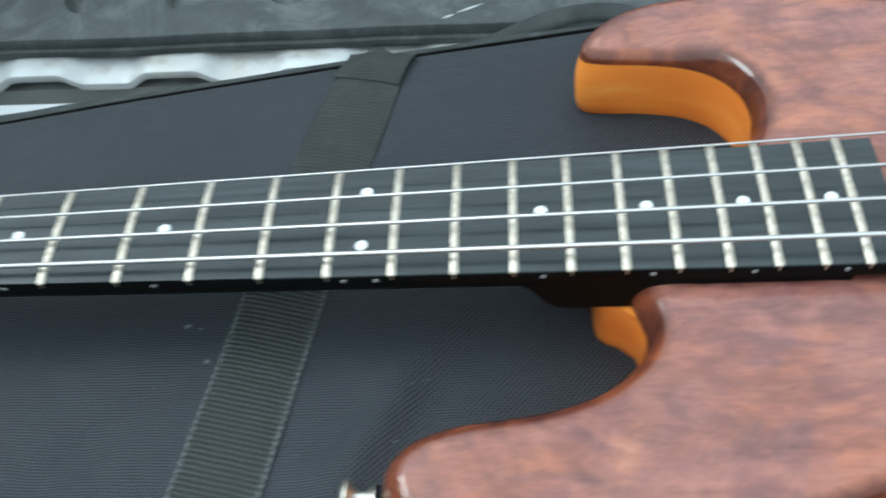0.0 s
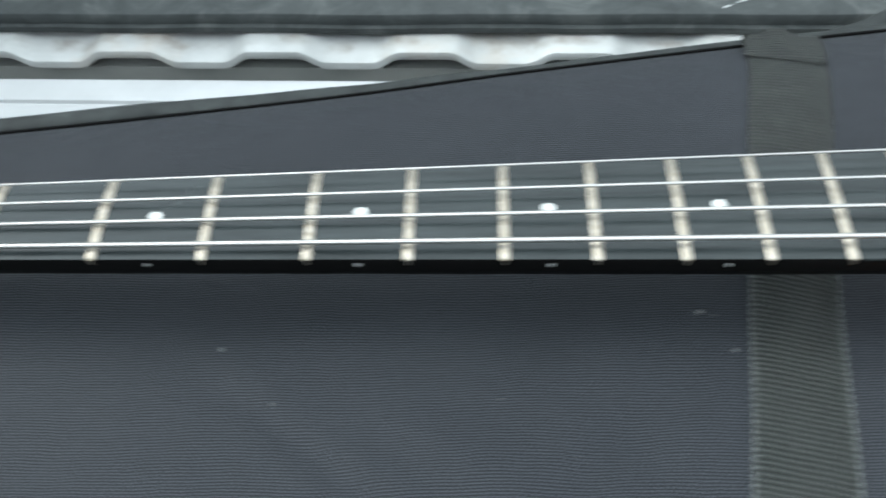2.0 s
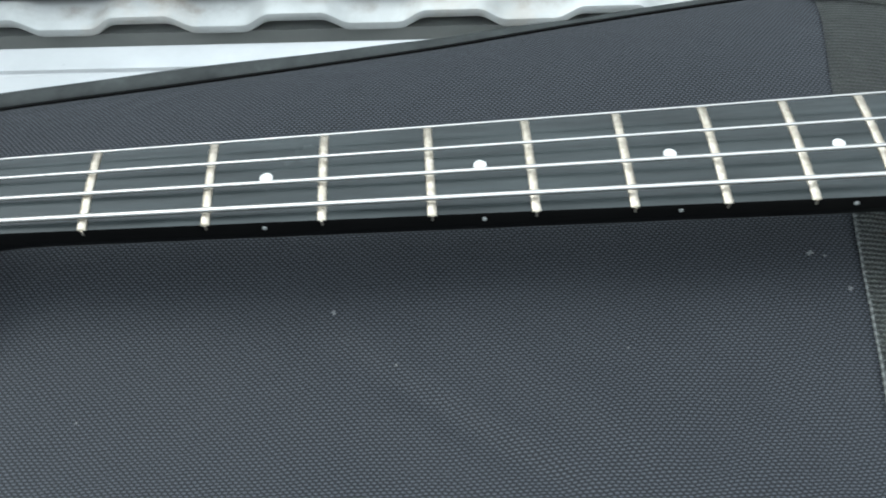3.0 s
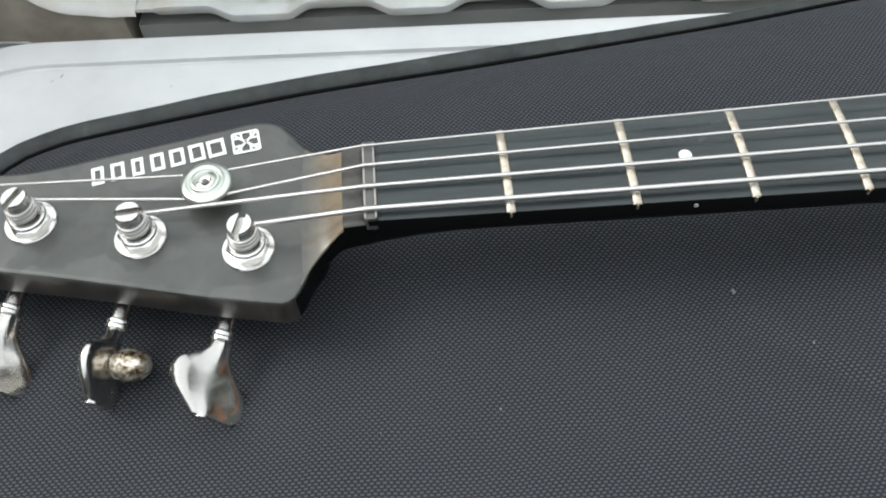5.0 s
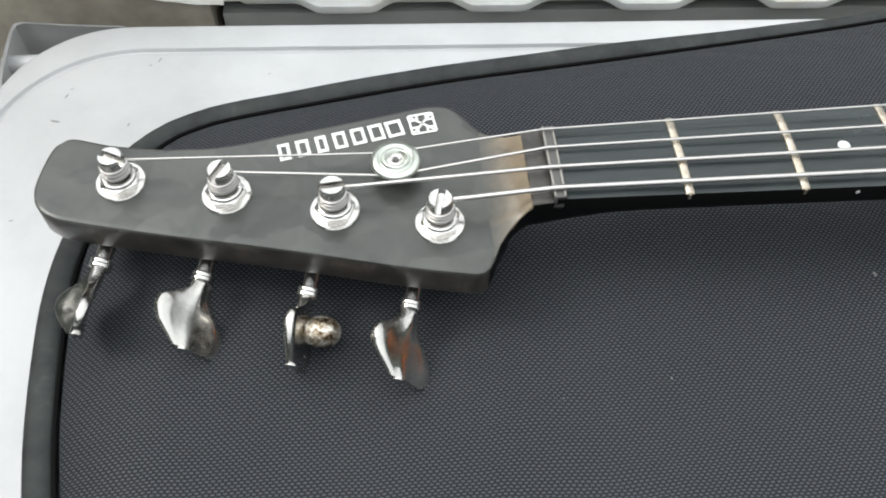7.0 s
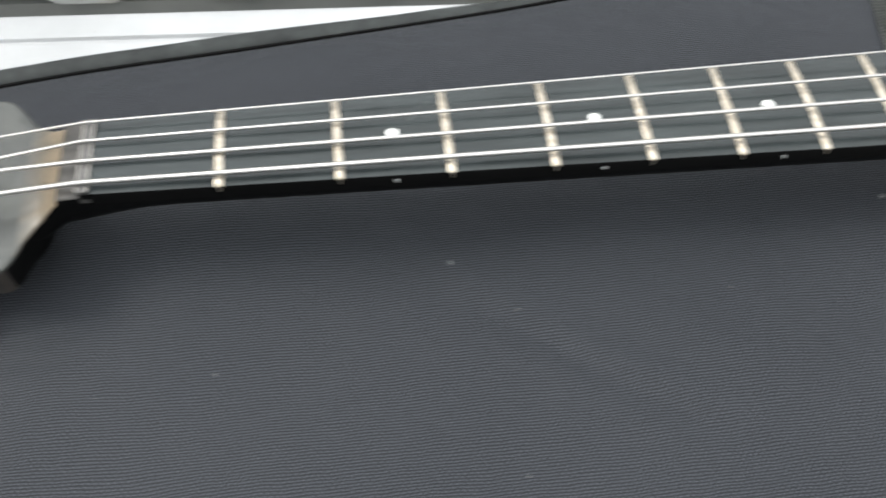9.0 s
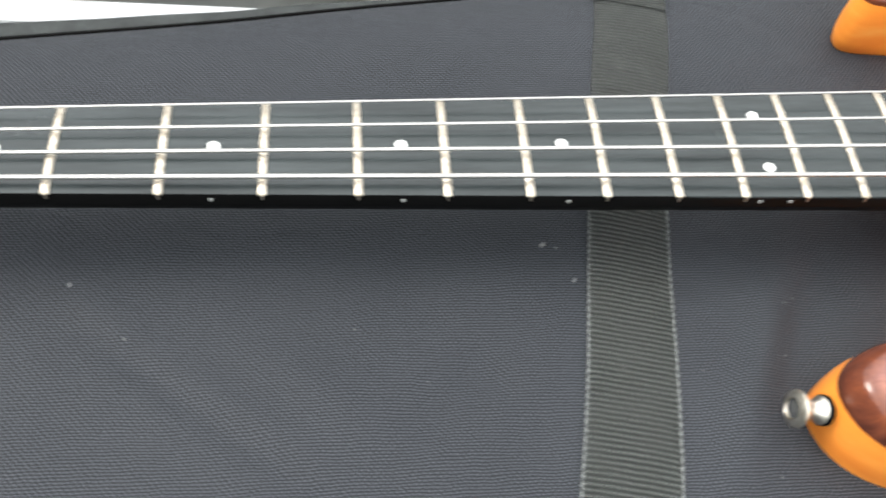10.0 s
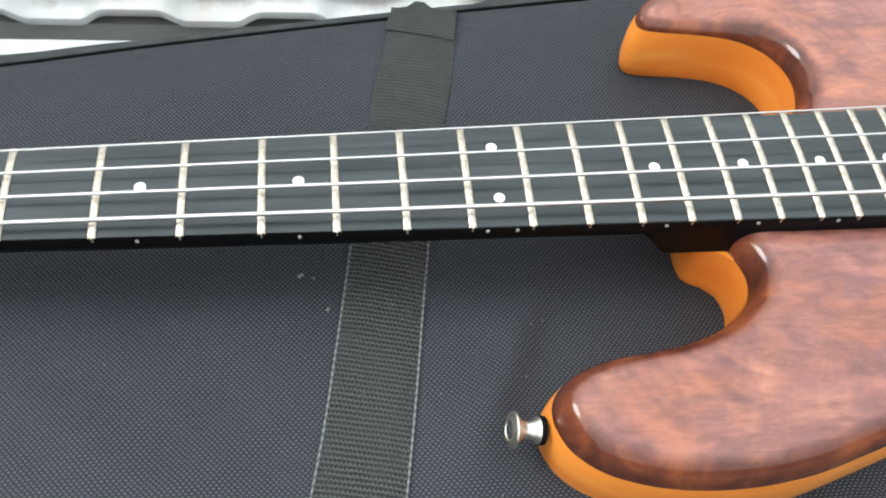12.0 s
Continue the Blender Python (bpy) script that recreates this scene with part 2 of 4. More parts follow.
link(head_mat, coords(head_mat, (1, 1.5, 1), 0.5), warp.inputs[0])
link(head_mat, pull.outputs[0], warp.inputs[1])
link(head_mat, warp.outputs[0], hv.inputs["Vector"])
hv.feature = "SMOOTH_F1"
hv.inputs["Smoothness"].default_value = 0.25
hb = mixed(head_mat, 0.55, ramp(head_mat, split(head_mat, hv.outputs["Color"])[0], [(0.1, (0.022, 0.025, 0.023)), (0.9, (0.088, 0.093, 0.084))]), ramp(head_mat, noise_tex(head_mat, 30, 5, 0.6, None, 1.0), [(0.3, (0.018, 0.021, 0.019)), (0.7, (0.072, 0.074, 0.066))]))
link(head_mat, hb, shader(head_mat).inputs["Base Color"])
link(head_mat, ramp(head_mat, noise_tex(head_mat, 55, 5), [(0.35, grey(0.32)), (0.7, grey(0.5))]), shader(head_mat).inputs["Roughness"])
head_side_mat = material("brownish_black_edge", (0.02, 0.018, 0.016), 0.38, coat=0.3, coat_rough=0.15)
link(head_side_mat, ramp(head_side_mat, noise_tex(head_side_mat, 55, 5, 0.65, coords(head_side_mat, (1, 1, 0.6)), 0.6), [(0.35, (0.012, 0.011, 0.010)), (0.55, (0.040, 0.034, 0.029)), (0.75, (0.105, 0.090, 0.075))]), shader(head_side_mat).inputs["Base Color"])
ramp_mat = material("graded_brown_slope", (0.10, 0.07, 0.045), 0.42, coat=0.35, coat_rough=0.2)
sxr = split(ramp_mat, coords(ramp_mat))
# browner towards the nut, broken up by noise
brown_grade = calc(ramp_mat, "MULTIPLY_ADD", sxr[0], 34.0, 1.36)
brown_grade = calc(ramp_mat, "ADD", brown_grade, calc(ramp_mat, "MULTIPLY", calc(ramp_mat, "SUBTRACT", noise_tex(ramp_mat, 90, 5, 0.6, coords(ramp_mat, (0.6, 1.2, 1), 0.6), 0.8), 0.5), 0.5))
link(ramp_mat, ramp(ramp_mat, brown_grade, [(0.15, (0.046, 0.049, 0.045)), (0.36, (0.072, 0.070, 0.060)), (0.56, (0.125, 0.107, 0.082)), (0.80, (0.240, 0.190, 0.132)), (1.0, (0.31, 0.245, 0.165))]), shader(ramp_mat).inputs["Base Color"])
nut_mat = material("grey_nut", (0.085, 0.083, 0.080), 0.4)
shelf_mat = material("dark_brown_shelf", (0.055, 0.051, 0.046), 0.45)
link(shelf_mat, ramp(shelf_mat, noise_tex(shelf_mat, 120, 4), [(0.35, (0.036, 0.034, 0.031)), (0.7, (0.075, 0.069, 0.062))]), shader(shelf_mat).inputs["Base Color"])
nut_edge_mat = material("worn_nut_edge", (0.30, 0.285, 0.26), 0.45)

fret_mat = material("worn_fret_metal", (0.80, 0.74, 0.62), 0.48, 1.0)
link(fret_mat, ramp(fret_mat, noise_tex(fret_mat, 420, 3), [(0.3, (0.46, 0.40, 0.31)), (0.65, (0.70, 0.64, 0.55))]), shader(fret_mat).inputs["Base Color"])
side_dot_mat = material("dull_side_dot", (0.36, 0.365, 0.36), 0.4)
dot_mat = material("white_inlay", (0.80, 0.81, 0.78), 0.25, coat=0.4)
chrome = material("chrome", (0.62, 0.605, 0.575), 0.07, 1.0)
link(chrome, ramp(chrome, noise_tex(chrome, 220, 4), [(0.4, grey(0.14)), (0.8, grey(0.32))]), shader(chrome).inputs["Roughness"])
nickel = material("worn_nickel", (0.66, 0.64, 0.60), 0.21, 1.0)
link(nickel, ramp(nickel, noise_tex(nickel, 150, 4), [(0.35, (0.54, 0.53, 0.51)), (0.65, (0.72, 0.71, 0.69))]), shader(nickel).inputs["Base Color"])
button_mat = material("dull_nickel", (0.72, 0.68, 0.60), 0.36, 1.0)
link(button_mat, ramp(button_mat, noise_tex(button_mat, 320, 4), [(0.35, (0.62, 0.57, 0.48)), (0.65, (0.84, 0.81, 0.74))]), shader(button_mat).inputs["Base Color"])
tree_mat = material("dull_greenish_metal", (0.60, 0.63, 0.58), 0.30, 1.0)
worn_brass = material("worn_plating", (0.5, 0.45, 0.36), 0.38, 0.85)
link(worn_brass, ramp(worn_brass, noise_tex(worn_brass, 190, 5, 0.7), [(0.40, (0.06, 0.036, 0.016)), (0.48, (0.42, 0.34, 0.24)), (0.58, (0.90, 0.87, 0.80))]), shader(worn_brass).inputs["Base Color"])
string_mat = material("wound_string", (0.60, 0.585, 0.57), 0.32, 1.0)
sx = split(string_mat, coords(string_mat))
wind = calc(string_mat, "SINE", calc(string_mat, "MULTIPLY", sx[0], 2 * math.pi / 0.0005))
link(string_mat, bump(string_mat, wind, 0.35, 0.0001), shader(string_mat).inputs["Normal"])
felt = material("black_felt_and_shade", (0.008, 0.008, 0.008), 1.0, spec=0.0)
print_mat = material("white_print", (0.72, 0.73, 0.71), 0.4)

paint = material("white_truck_paint", (0.72, 0.735, 0.745), 0.35, coat=0.7, coat_rough=0.12)
pd = noise_tex(paint, 9, 6, 0.65)
pt = ramp(paint, pd, [(0.30, (0.435, 0.445, 0.450)), (0.6, (0.52, 0.53, 0.535))])
scuff = noise_tex(paint, 48, 5, 0.7, coords(paint, (1.0, 1.8, 1), 0.4), 0.8)
pt = mixed(paint, ramp(paint, scuff, [(0.66, grey(0.0)), (0.76, grey(0.45))]), pt, (0.42, 0.42, 0.40))
link(paint, pt, shader(paint).inputs["Base Color"])
link(paint, ramp(paint, noise_tex(paint, 14, 5), [(0.3, grey(0.28)), (0.7, grey(0.5))]), shader(paint).inputs["Roughness"])
bed_paint = material("weathered_bed_paint", (0.66, 0.67, 0.66), 0.45, coat=0.3, coat_rough=0.2)
bt = ramp(bed_paint, noise_tex(bed_paint, 22, 6, 0.65), [(0.35, (0.44, 0.45, 0.44)), (0.65, (0.55, 0.56, 0.55))])
bt = mixed(bed_paint, ramp(bed_paint, noise_tex(bed_paint, 6.5, 6, 0.7), [(0.50, grey(0.0)), (0.72, grey(0.6))]), bt, (0.45, 0.34, 0.24))
xy = split(bed_paint, coords(bed_paint))
depth = calc(bed_paint, "MULTIPLY_ADD", xy[0], 0.0576, calc(bed_paint, "MULTIPLY", xy[1], 0.9983))
rust = calc(bed_paint, "MULTIPLY", ramp(bed_paint, calc(bed_paint, "MULTIPLY_ADD", depth, 50.0, -16.2), [(0.1, grey(0.0)), (0.4, grey(1.0)), (0.75, grey(1.0)), (0.95, grey(0.0))]), ramp(bed_paint, noise_tex(bed_paint, 26, 5, 0.65), [(0.46, grey(0.0)), (0.68, grey(0.5))]))
bt = mixed(bed_paint, rust, bt, (0.13, 0.085, 0.055))
link(bed_paint, bt, shader(bed_paint).inputs["Base Color"])
sill_paint = material("grey_sill_paint", (0.25, 0.26, 0.25), 0.55)
link(sill_paint, ramp(sill_paint, noise_tex(sill_paint, 16, 6), [(0.3, (0.21, 0.22, 0.21)), (0.7, (0.30, 0.305, 0.29))]), shader(sill_paint).inputs["Base Color"])
mud_paint = material("dirty_tan_paint", (0.35, 0.31, 0.25), 0.6)
link(mud_paint, ramp(mud_paint, noise_tex(mud_paint, 30, 6), [(0.3, (0.24, 0.21, 0.17)), (0.7, (0.42, 0.385, 0.32))]), shader(mud_paint).inputs["Base Color"])
rubber = material("dusty_black_rubber", (0.05, 0.052, 0.055), 0.7)
rt = ramp(rubber, noise_tex(rubber, 20, 6, 0.7, None, 0.8), [(0.30, (0.021, 0.025, 0.026)), (0.50, (0.046, 0.053, 0.053)), (0.72, (0.110, 0.117, 0.113))])
link(rubber, rt, shader(rubber).inputs["Base Color"])
link(rubber, bump(rubber, noise_tex(rubber, 300, 4), 0.3, 0.0006), shader(rubber).inputs["Normal"])
scratch_mat = material("pale_scratch", (0.40, 0.41, 0.41), 0.8)
asphalt = material("grey_concrete", (0.2, 0.2, 0.19), 0.9)
link(asphalt, ramp(asphalt, noise_tex(asphalt, 40, 6), [(0.3, (0.17, 0.168, 0.16)), (0.7, (0.27, 0.265, 0.25))]), shader(asphalt).inputs["Base Color"])

# ---------------------------------------------------------------- mesh helpers
def thing(name, at, label, category, kind="", group=""):
    e = new(name)
    e.location = at
    e.empty_display_size = 0.05
    return tagged(e, label, category, group, kind)


def part(name, bm, mat, parent=None, label="", smooth=True, m=None):
    """One mesh object in world coordinates, under a thing or a part."""
    if m is not None:
        bm.transform(m)
    bmesh.ops.recalc_face_normals(bm, faces=bm.faces)
    me = bpy.data.meshes.new(name)
    bm.to_mesh(me)
    bm.free()
    me.materials.append(mat)
    if smooth:
        me.polygons.foreach_set("use_smooth", [True] * len(me.polygons))
        me.set_sharp_from_angle(angle=radians(40))
    ob = new(name, me)
    if parent is not None:
        ob.parent = parent
        if parent.type == "EMPTY":
            ob.matrix_parent_inverse = Matrix.Translation(-parent.location)
    return tagged(ob, label)


def spline(pts, n, closed=True):
    """n points spread evenly along a smooth curve through pts."""
    pts = [Vector(p) for p in pts]
    m, dense = len(pts), []
    for i in range(m if closed else m - 1):
        p0, p1, p2, p3 = (pts[(i + k) % m] if closed else pts[min(max(i + k, 0), m - 1)] for k in (-1, 0, 1, 2))
        for s in range(12):
            u = s / 12
            dense.append(0.5 * ((2 * p1) + (p2 - p0) * u + (2 * p0 - 5 * p1 + 4 * p2 - p3) * u * u + (3 * p1 - p0 - 3 * p2 + p3) * u ** 3))
    dense.append(pts[0] if closed else pts[-1])
    return even(dense, n, closed)


def even(dense, n, closed=False):
    run = [0.0]
    for a, b in zip(dense, dense[1:]):
        run.append(run[-1] + (b - a).length)
    out, j = [], 0
    for k in range(n):
        d = run[-1] * k / (n if closed else n - 1)
        while j < len(run) - 2 and run[j + 1] < d:
            j += 1
        u = (d - run[j]) / max(run[j + 1] - run[j], 1e-9)
        out.append(dense[j].lerp(dense[j + 1], min(max(u, 0), 1)))
    return out


def outward(pts):
    """Outward unit normals of a closed plan outline."""
    m = len(pts)
    area = sum(pts[i].x * pts[(i + 1) % m].y - pts[(i + 1) % m].x * pts[i].y for i in range(m))
    out = []
    for i in range(m):
        d = pts[(i + 1) % m] - pts[i - 1]
        nrm = Vector((d.y, -d.x)) if area > 0 else Vector((-d.y, d.x))
        out.append(nrm.normalized())
    return out


def skin(bm, rings, closed=True, cap_first=False, cap_last=False):
    vs = [[bm.verts.new(p) for p in r] for r in rings]
    for a, b in zip(vs, vs[1:]):
        m = len(a)
        for i in range(m if closed else m - 1):
            bm.faces.new((a[i], a[(i + 1) % m], b[(i + 1) % m], b[i]))
    if cap_first:
        bm.faces.new(vs[0][::-1])
    if cap_last:
        bm.faces.new(vs[-1])
    return bm


def slab(outline, profile, cap_first=True, cap_last=True):
    """A plan outline skinned through (outset, z) steps."""
    o = [Vector(p[:2]) for p in outline]
    nr = outward(o)
    rings = [[(p.x + q.x * d, p.y + q.y * d, z) for p, q in zip(o, nr)] for d, z in profile]
    bm = skin(bmesh.new(), rings, True, cap_first, cap_last)
    if cap_last or cap_first:
        bmesh.ops.triangulate(bm, faces=[f for f in bm.faces if len(f.verts) > 4])
    return bm


def lathe(profile, m=None, seg=24, bm=None, cap=True):
    """(radius, height) steps spun about z and set at m."""
    bm = bm or bmesh.new()
    m = m or Matrix()
    rings = [[m @ Vector((r * math.cos(2 * math.pi * k / seg), r * math.sin(2 * math.pi * k / seg), z)) for k in range(seg)] for r, z in profile]
    return skin(bm, rings, True, cap, cap)


def tube(pts, r, seg=8, bm=None, closed=False, flat=1.0):
    bm = bm or bmesh.new()
    pts = [Vector(p) for p in pts]
    rings = []
    for i, p in enumerate(pts):
        a = pts[i - 1] if (i > 0 or closed) else p
        b = pts[(i + 1) % len(pts)] if (i < len(pts) - 1 or closed) else p
        d = (b - a).normalized()
        s = d.cross(Vector((0, 0, 1)))
        s = s.normalized() if s.length > 1e-5 else Vector((1, 0, 0))
        up = s.cross(d).normalized()
        rings.append([p + s * (r * math.cos(2 * math.pi * k / seg)) + up * (r * flat * math.sin(2 * math.pi * k / seg)) for k in range(seg)])
    if closed:
        rings.append(rings[0])
    skin(bm, rings, True, not closed, not closed)
    if closed:
        bmesh.ops.remove_doubles(bm, verts=bm.verts, dist=1e-7)
    return bm


def box(x0, x1, y0, y1, z0, z1, m=None, bm=None, bevel=0.0):
    one = bmesh.new()
    bmesh.ops.create_cube(one, size=1.0)
    for w in one.verts:
        w.co = Vector(((x0 + x1) / 2 + w.co.x * (x1 - x0), (y0 + y1) / 2 + w.co.y * (y1 - y0), (z0 + z1) / 2 + w.co.z * (z1 - z0)))
    if bevel:
        bmesh.ops.bevel(one, geom=one.edges[:], offset=bevel, segments=2, affect="EDGES", profile=0.5)
    if m is not None:
        one.transform(m)
    if bm is None:
        return one
    tmp = bpy.data.meshes.new("tmp")
    one.to_mesh(tmp)
    one.free()
    bm.from_mesh(tmp)
    bpy.data.meshes.remove(tmp)
    return bm


def inside(px, py, line):
    """Which of the points lie within a closed outline."""
    hit = np.zeros(len(px), bool)
    m = len(line)
    for i in range(m):
        x0, y0, x1, y1 = line[i][0], line[i][1], line[(i + 1) % m][0], line[(i + 1) % m][1]
        if y0 != y1:
            hit ^= ((y0 > py) != (y1 > py)) & (px < (x1 - x0) * (py - y0) / (y1 - y0) + x0)
    return hit


def rim_distance(px, py, line):
    """Distance of points from a closed outline."""
    best = np.full(len(px), 1e9)
    m = len(line)
    for i in range(m):
        x0, y0 = line[i][0], line[i][1]
        dx, dy = line[(i + 1) % m][0] - x0, line[(i + 1) % m][1] - y0
        u = np.clip(((px - x0) * dx + (py - y0) * dy) / max(dx * dx + dy * dy, 1e-12), 0, 1)
        best = np.minimum(best, np.hypot(px - x0 - u * dx, py - y0 - u * dy))
    return best


def field(line, height, spacing, offsets):
    """A surface over a closed outline whose height follows height(x, y, distance from the rim)."""
    rim = [Vector(p[:2]) for p in line]
    nrm = outward(rim)
    px, py = [], []
    for off in offsets:
        qx = np.array([p.x - q.x * off for p, q in zip(rim, nrm)])
        qy = np.array([p.y - q.y * off for p, q in zip(rim, nrm)])
        keep = inside(qx, qy, rim) & (rim_distance(qx, qy, rim) > off * 0.93)
        px += list(qx[keep])
        py += list(qy[keep])
    gx, gy = np.meshgrid(np.arange(min(p.x for p in rim), max(p.x for p in rim), spacing), np.arange(min(p.y for p in rim), max(p.y for p in rim), spacing))
    gx, gy = gx.ravel() + 0.137 * spacing, gy.ravel() + 0.211 * spacing
    gx = gx + 0.2 * spacing * np.sin(gy * 977)
    keep = inside(gx, gy, rim) & (rim_distance(gx, gy, rim) > offsets[-1] + 0.5 * spacing)
    px += list(gx[keep])
    py += list(gy[keep])
    pts = rim + [Vector((a, b)) for a, b in zip(px, py)]
    n = len(rim)
    co, _, faces, *_ = delaunay_2d_cdt(pts, [(i, (i + 1) % n) for i in range(n)], [], 1, 1e-7)
    cx, cy = np.array([p.x for p in co]), np.array([p.y for p in co])
    hz = height(cx, cy, rim_distance(cx, cy, rim))
    bm = bmesh.new()
    vs = [bm.verts.new((a, b, c)) for a, b, c in zip(cx, cy, hz)]
    for f in faces:
        bm.faces.new([vs[i] for i in f])
    return bm


# ---------------------------------------------------------------- ground and pickup truck
gb = bmesh.new()
bmesh.ops.create_grid(gb, x_segments=8, y_segments=8, size=400)
gb.transform(Matrix.Translation((0, 0, -0.92)))
tagged(part("ground", gb, asphalt, smooth=False), "grey concrete ground around the parked truck", "ground", kind="structure")

shade_mat = material("dull_green_grey_blocker", (0.07, 0.08, 0.07), 0.9)
link(shade_mat, ramp(shade_mat, noise_tex(shade_mat, 1.2, 5), [(0.3, (0.04, 0.05, 0.04)), (0.7, (0.10, 0.11, 0.10))]), shader(shade_mat).inputs["Base Color"])
# unseen walls, added to block low sky light and darken reflections
for nm, dims in (("blocker_far", (-9.0, 11.0, 9.0, 9.3, -0.92, 3.4)), ("blocker_west", (-6.3, -6.0, -8.0, 9.0, -0.92, 4.8)), ("blocker_east", (8.0, 8.3, -8.0, 9.0, -0.92, 2.4)), ("blocker_near", (-6.3, 8.3, -8.3, -8.0, -0.92, 2.4))):
    tagged(part(nm, box(*dims), shade_mat, smooth=False), "unseen dull wall added to darken the low sky", "wall", kind="structure")

TURN = radians(-3.3)
TRUCK = Matrix.Rotation(TURN, 4, "Z")
TG_Z = -0.110
truck = thing("pickup_truck", (0.2, 0.6, -0.92), "white pickup truck with its tailgate folded down flat", "truck")


def rounded(u0, u1, v0, v1, r, n=14):
    out = []
    for cx, cy, a0 in ((u1 - r, v1 - r, 0), (u0 + r, v1 - r, 90), (u0 + r, v0 + r, 180), (u1 - r, v0 + r, 270)):
        for k in range(n + 1):
            a = radians(a0 + 90 * k / n)
            out.append(Vector((cx + r * math.cos(a), cy + r * math.sin(a))))
    return out


# tailgate: raised inner panel inside a shallow groove, rounded rim
rim_line = rounded(-0.351, 1.12, -0.26, 0.2770, 0.088)
pan_line = rounded(-0.346, 1.10, -0.25, 0.2500, 0.095)
gate = bmesh.new()
rings = []
nr, npn = outward(rim_line), outward(pan_line)
for d, z in ((-0.004, -0.075), (0.0, -0.070), (0.0, -0.006), (-0.002, -0.0015), (-0.006, 0.0)):
    rings.append([(p.x + q.x * d, p.y + q.y * d, TG_Z + z) for p, q in zip(rim_line, nr)])
for d, z in ((0.0012, 0.0), (0.0006, -0.0008), (0.0002, -0.0028), (-0.0010, -0.0034), (-0.0018, -0.0030), (-0.0024, -0.0018), (-0.0034, -0.0010), (-0.006, -0.0006), (-0.02, -0.0006)):
    rings.append([(p.x + q.x * d, p.y + q.y * d, TG_Z + z) for p, q in zip(pan_line, npn)])
skin(gate, rings, True, True, True)
gate.transform(TRUCK)
tailgate = part("tailgate", gate, paint, truck, "white painted tailgate panel with a pressed groove and rounded corner")

scuff_mat = material("dark_scuff", (0.22, 0.22, 0.21), 0.7)
for u, w, a, n in ((-0.2947, 0.2124, 0.5, 0.006), (-0.2970, 0.2060, 1.3, 0.010), (-0.2381, 0.2387, 1.2, 0.009), (-0.2440, 0.2345, 1.0, 0.006), (-0.3103, 0.1013, 0.1, 0.007), (-0.2507, 0.1789, 1.1, 0.008), (-0.300, 0.1830, -0.2, 0.014), (-0.0878, 0.2554, 0.3, 0.003), (0.0514, 0.2544, 0.6, 0.0025), (-0.16, 0.225, 0.9, 0.005), (-0.03, 0.215, 0.2, 0.004)):
    d, q = Vector((math.cos(a), math.sin(a), 0)), Vector((-math.sin(a), math.cos(a), 0))
    c = Vector((u, w, TG_Z + (-0.0002 if w < 0.235 else 0.0004)))
    sb_ = bmesh.new()
    sb_.faces.new([sb_.verts.new(c + d * (n * 0.55 * e / 2) + q * (n * 0.55 * f)) for e, f in ((-1, 0), (-0.4, -0.07), (0.3, -0.12), (1, 0.02), (0.4, 0.10), (-0.5, 0.09))])
    sb_.transform(TRUCK)
    part("scuff", sb_, scuff_mat, tailgate, smooth=False)

# bed floor: pressed ribs with a folded front lip
BED_V, CREST, VALLEY, PERIOD = 0.319, -0.122, -0.133, 0.1205
LEFT_U = -0.205


def bed_height(u, dv=0.0):
    if u < -0.192:
        return VALLEY + 0.010
    s = ((u + 0.0495 + 0.044) / PERIOD) % 1.0
    edges = ((0.0, 0.0), (0.19, 1.0), (0.51, 1.0), (0.70, 0.0), (1.0, 0.0))
    rise = 0.0045 * min(dv / 0.022, 1.0)
    for (a, ha), (b, hb_) in zip(edges, edges[1:]):
        if a <= s <= b:
            w = (s - a) / (b - a)
            w = w * w * (3 - 2 * w)
            low = VALLEY + rise
            return low + (CREST - low) * (ha + (hb_ - ha) * w)
    return VALLEY + rise


us = [LEFT_U + k * (1.35 / 420) for k in range(421)]
steps = ((0.006, -0.0095), (0.0015, -0.0085), (0.0, -0.0065), (0.0, -0.0022), (0.0006, -0.0005), (0.0022, 0.0), (0.012, 0.0), (0.022, 0.0), (0.25, 0.0), (1.60, 0.0))
bed = skin(bmesh.new(), [[(u, BED_V + dv, bed_height(u, dv) + dz * (0.5 if u < -0.192 else 1.0)) for u in us] for dv, dz in steps], False)
bed.transform(TRUCK)
part("bed_floor", bed, bed_paint, truck, "ribbed white steel bed floor, stained brown in the valleys")
sill = box(-0.21, 1.2, BED_V + 0.007, BED_V + 0.05, -0.42, -0.1445)
sill.transform(TRUCK)
part("bed_sill", sill, sill_paint, truck, "grey sill below the bed floor", smooth=False)

# bed side: fillet rising from the floor to the side wall
prof = [(-0.2045, VALLEY + 0.0095), (-0.212, VALLEY + 0.010), (-0.225, VALLEY + 0.010), (-0.242, VALLEY + 0.013)]
prof += [(-0.242 - 0.05 * math.sin(radians(a)), VALLEY + 0.063 - 0.05 * math.cos(radians(a))) for a in range(10, 85, 10)]
prof += [(-0.296, -0.02), (-0.300, 0.10), (-0.302, 0.30)]
sidew = skin(bmesh.new(), [[(u - 0.0 * k, vv, z + dz) for u, z in prof] for k, (vv, dz) in enumerate(((BED_V - 0.002, -0.005), (BED_V - 0.004, -0.003), (BED_V - 0.002, 0.0), (BED_V + 0.004, 0.002), (1.90, 0.002)))], False)
sidew.transform(TRUCK)
part("bed_side", sidew, bed_paint, truck, "white bed side wall with a curved foot")
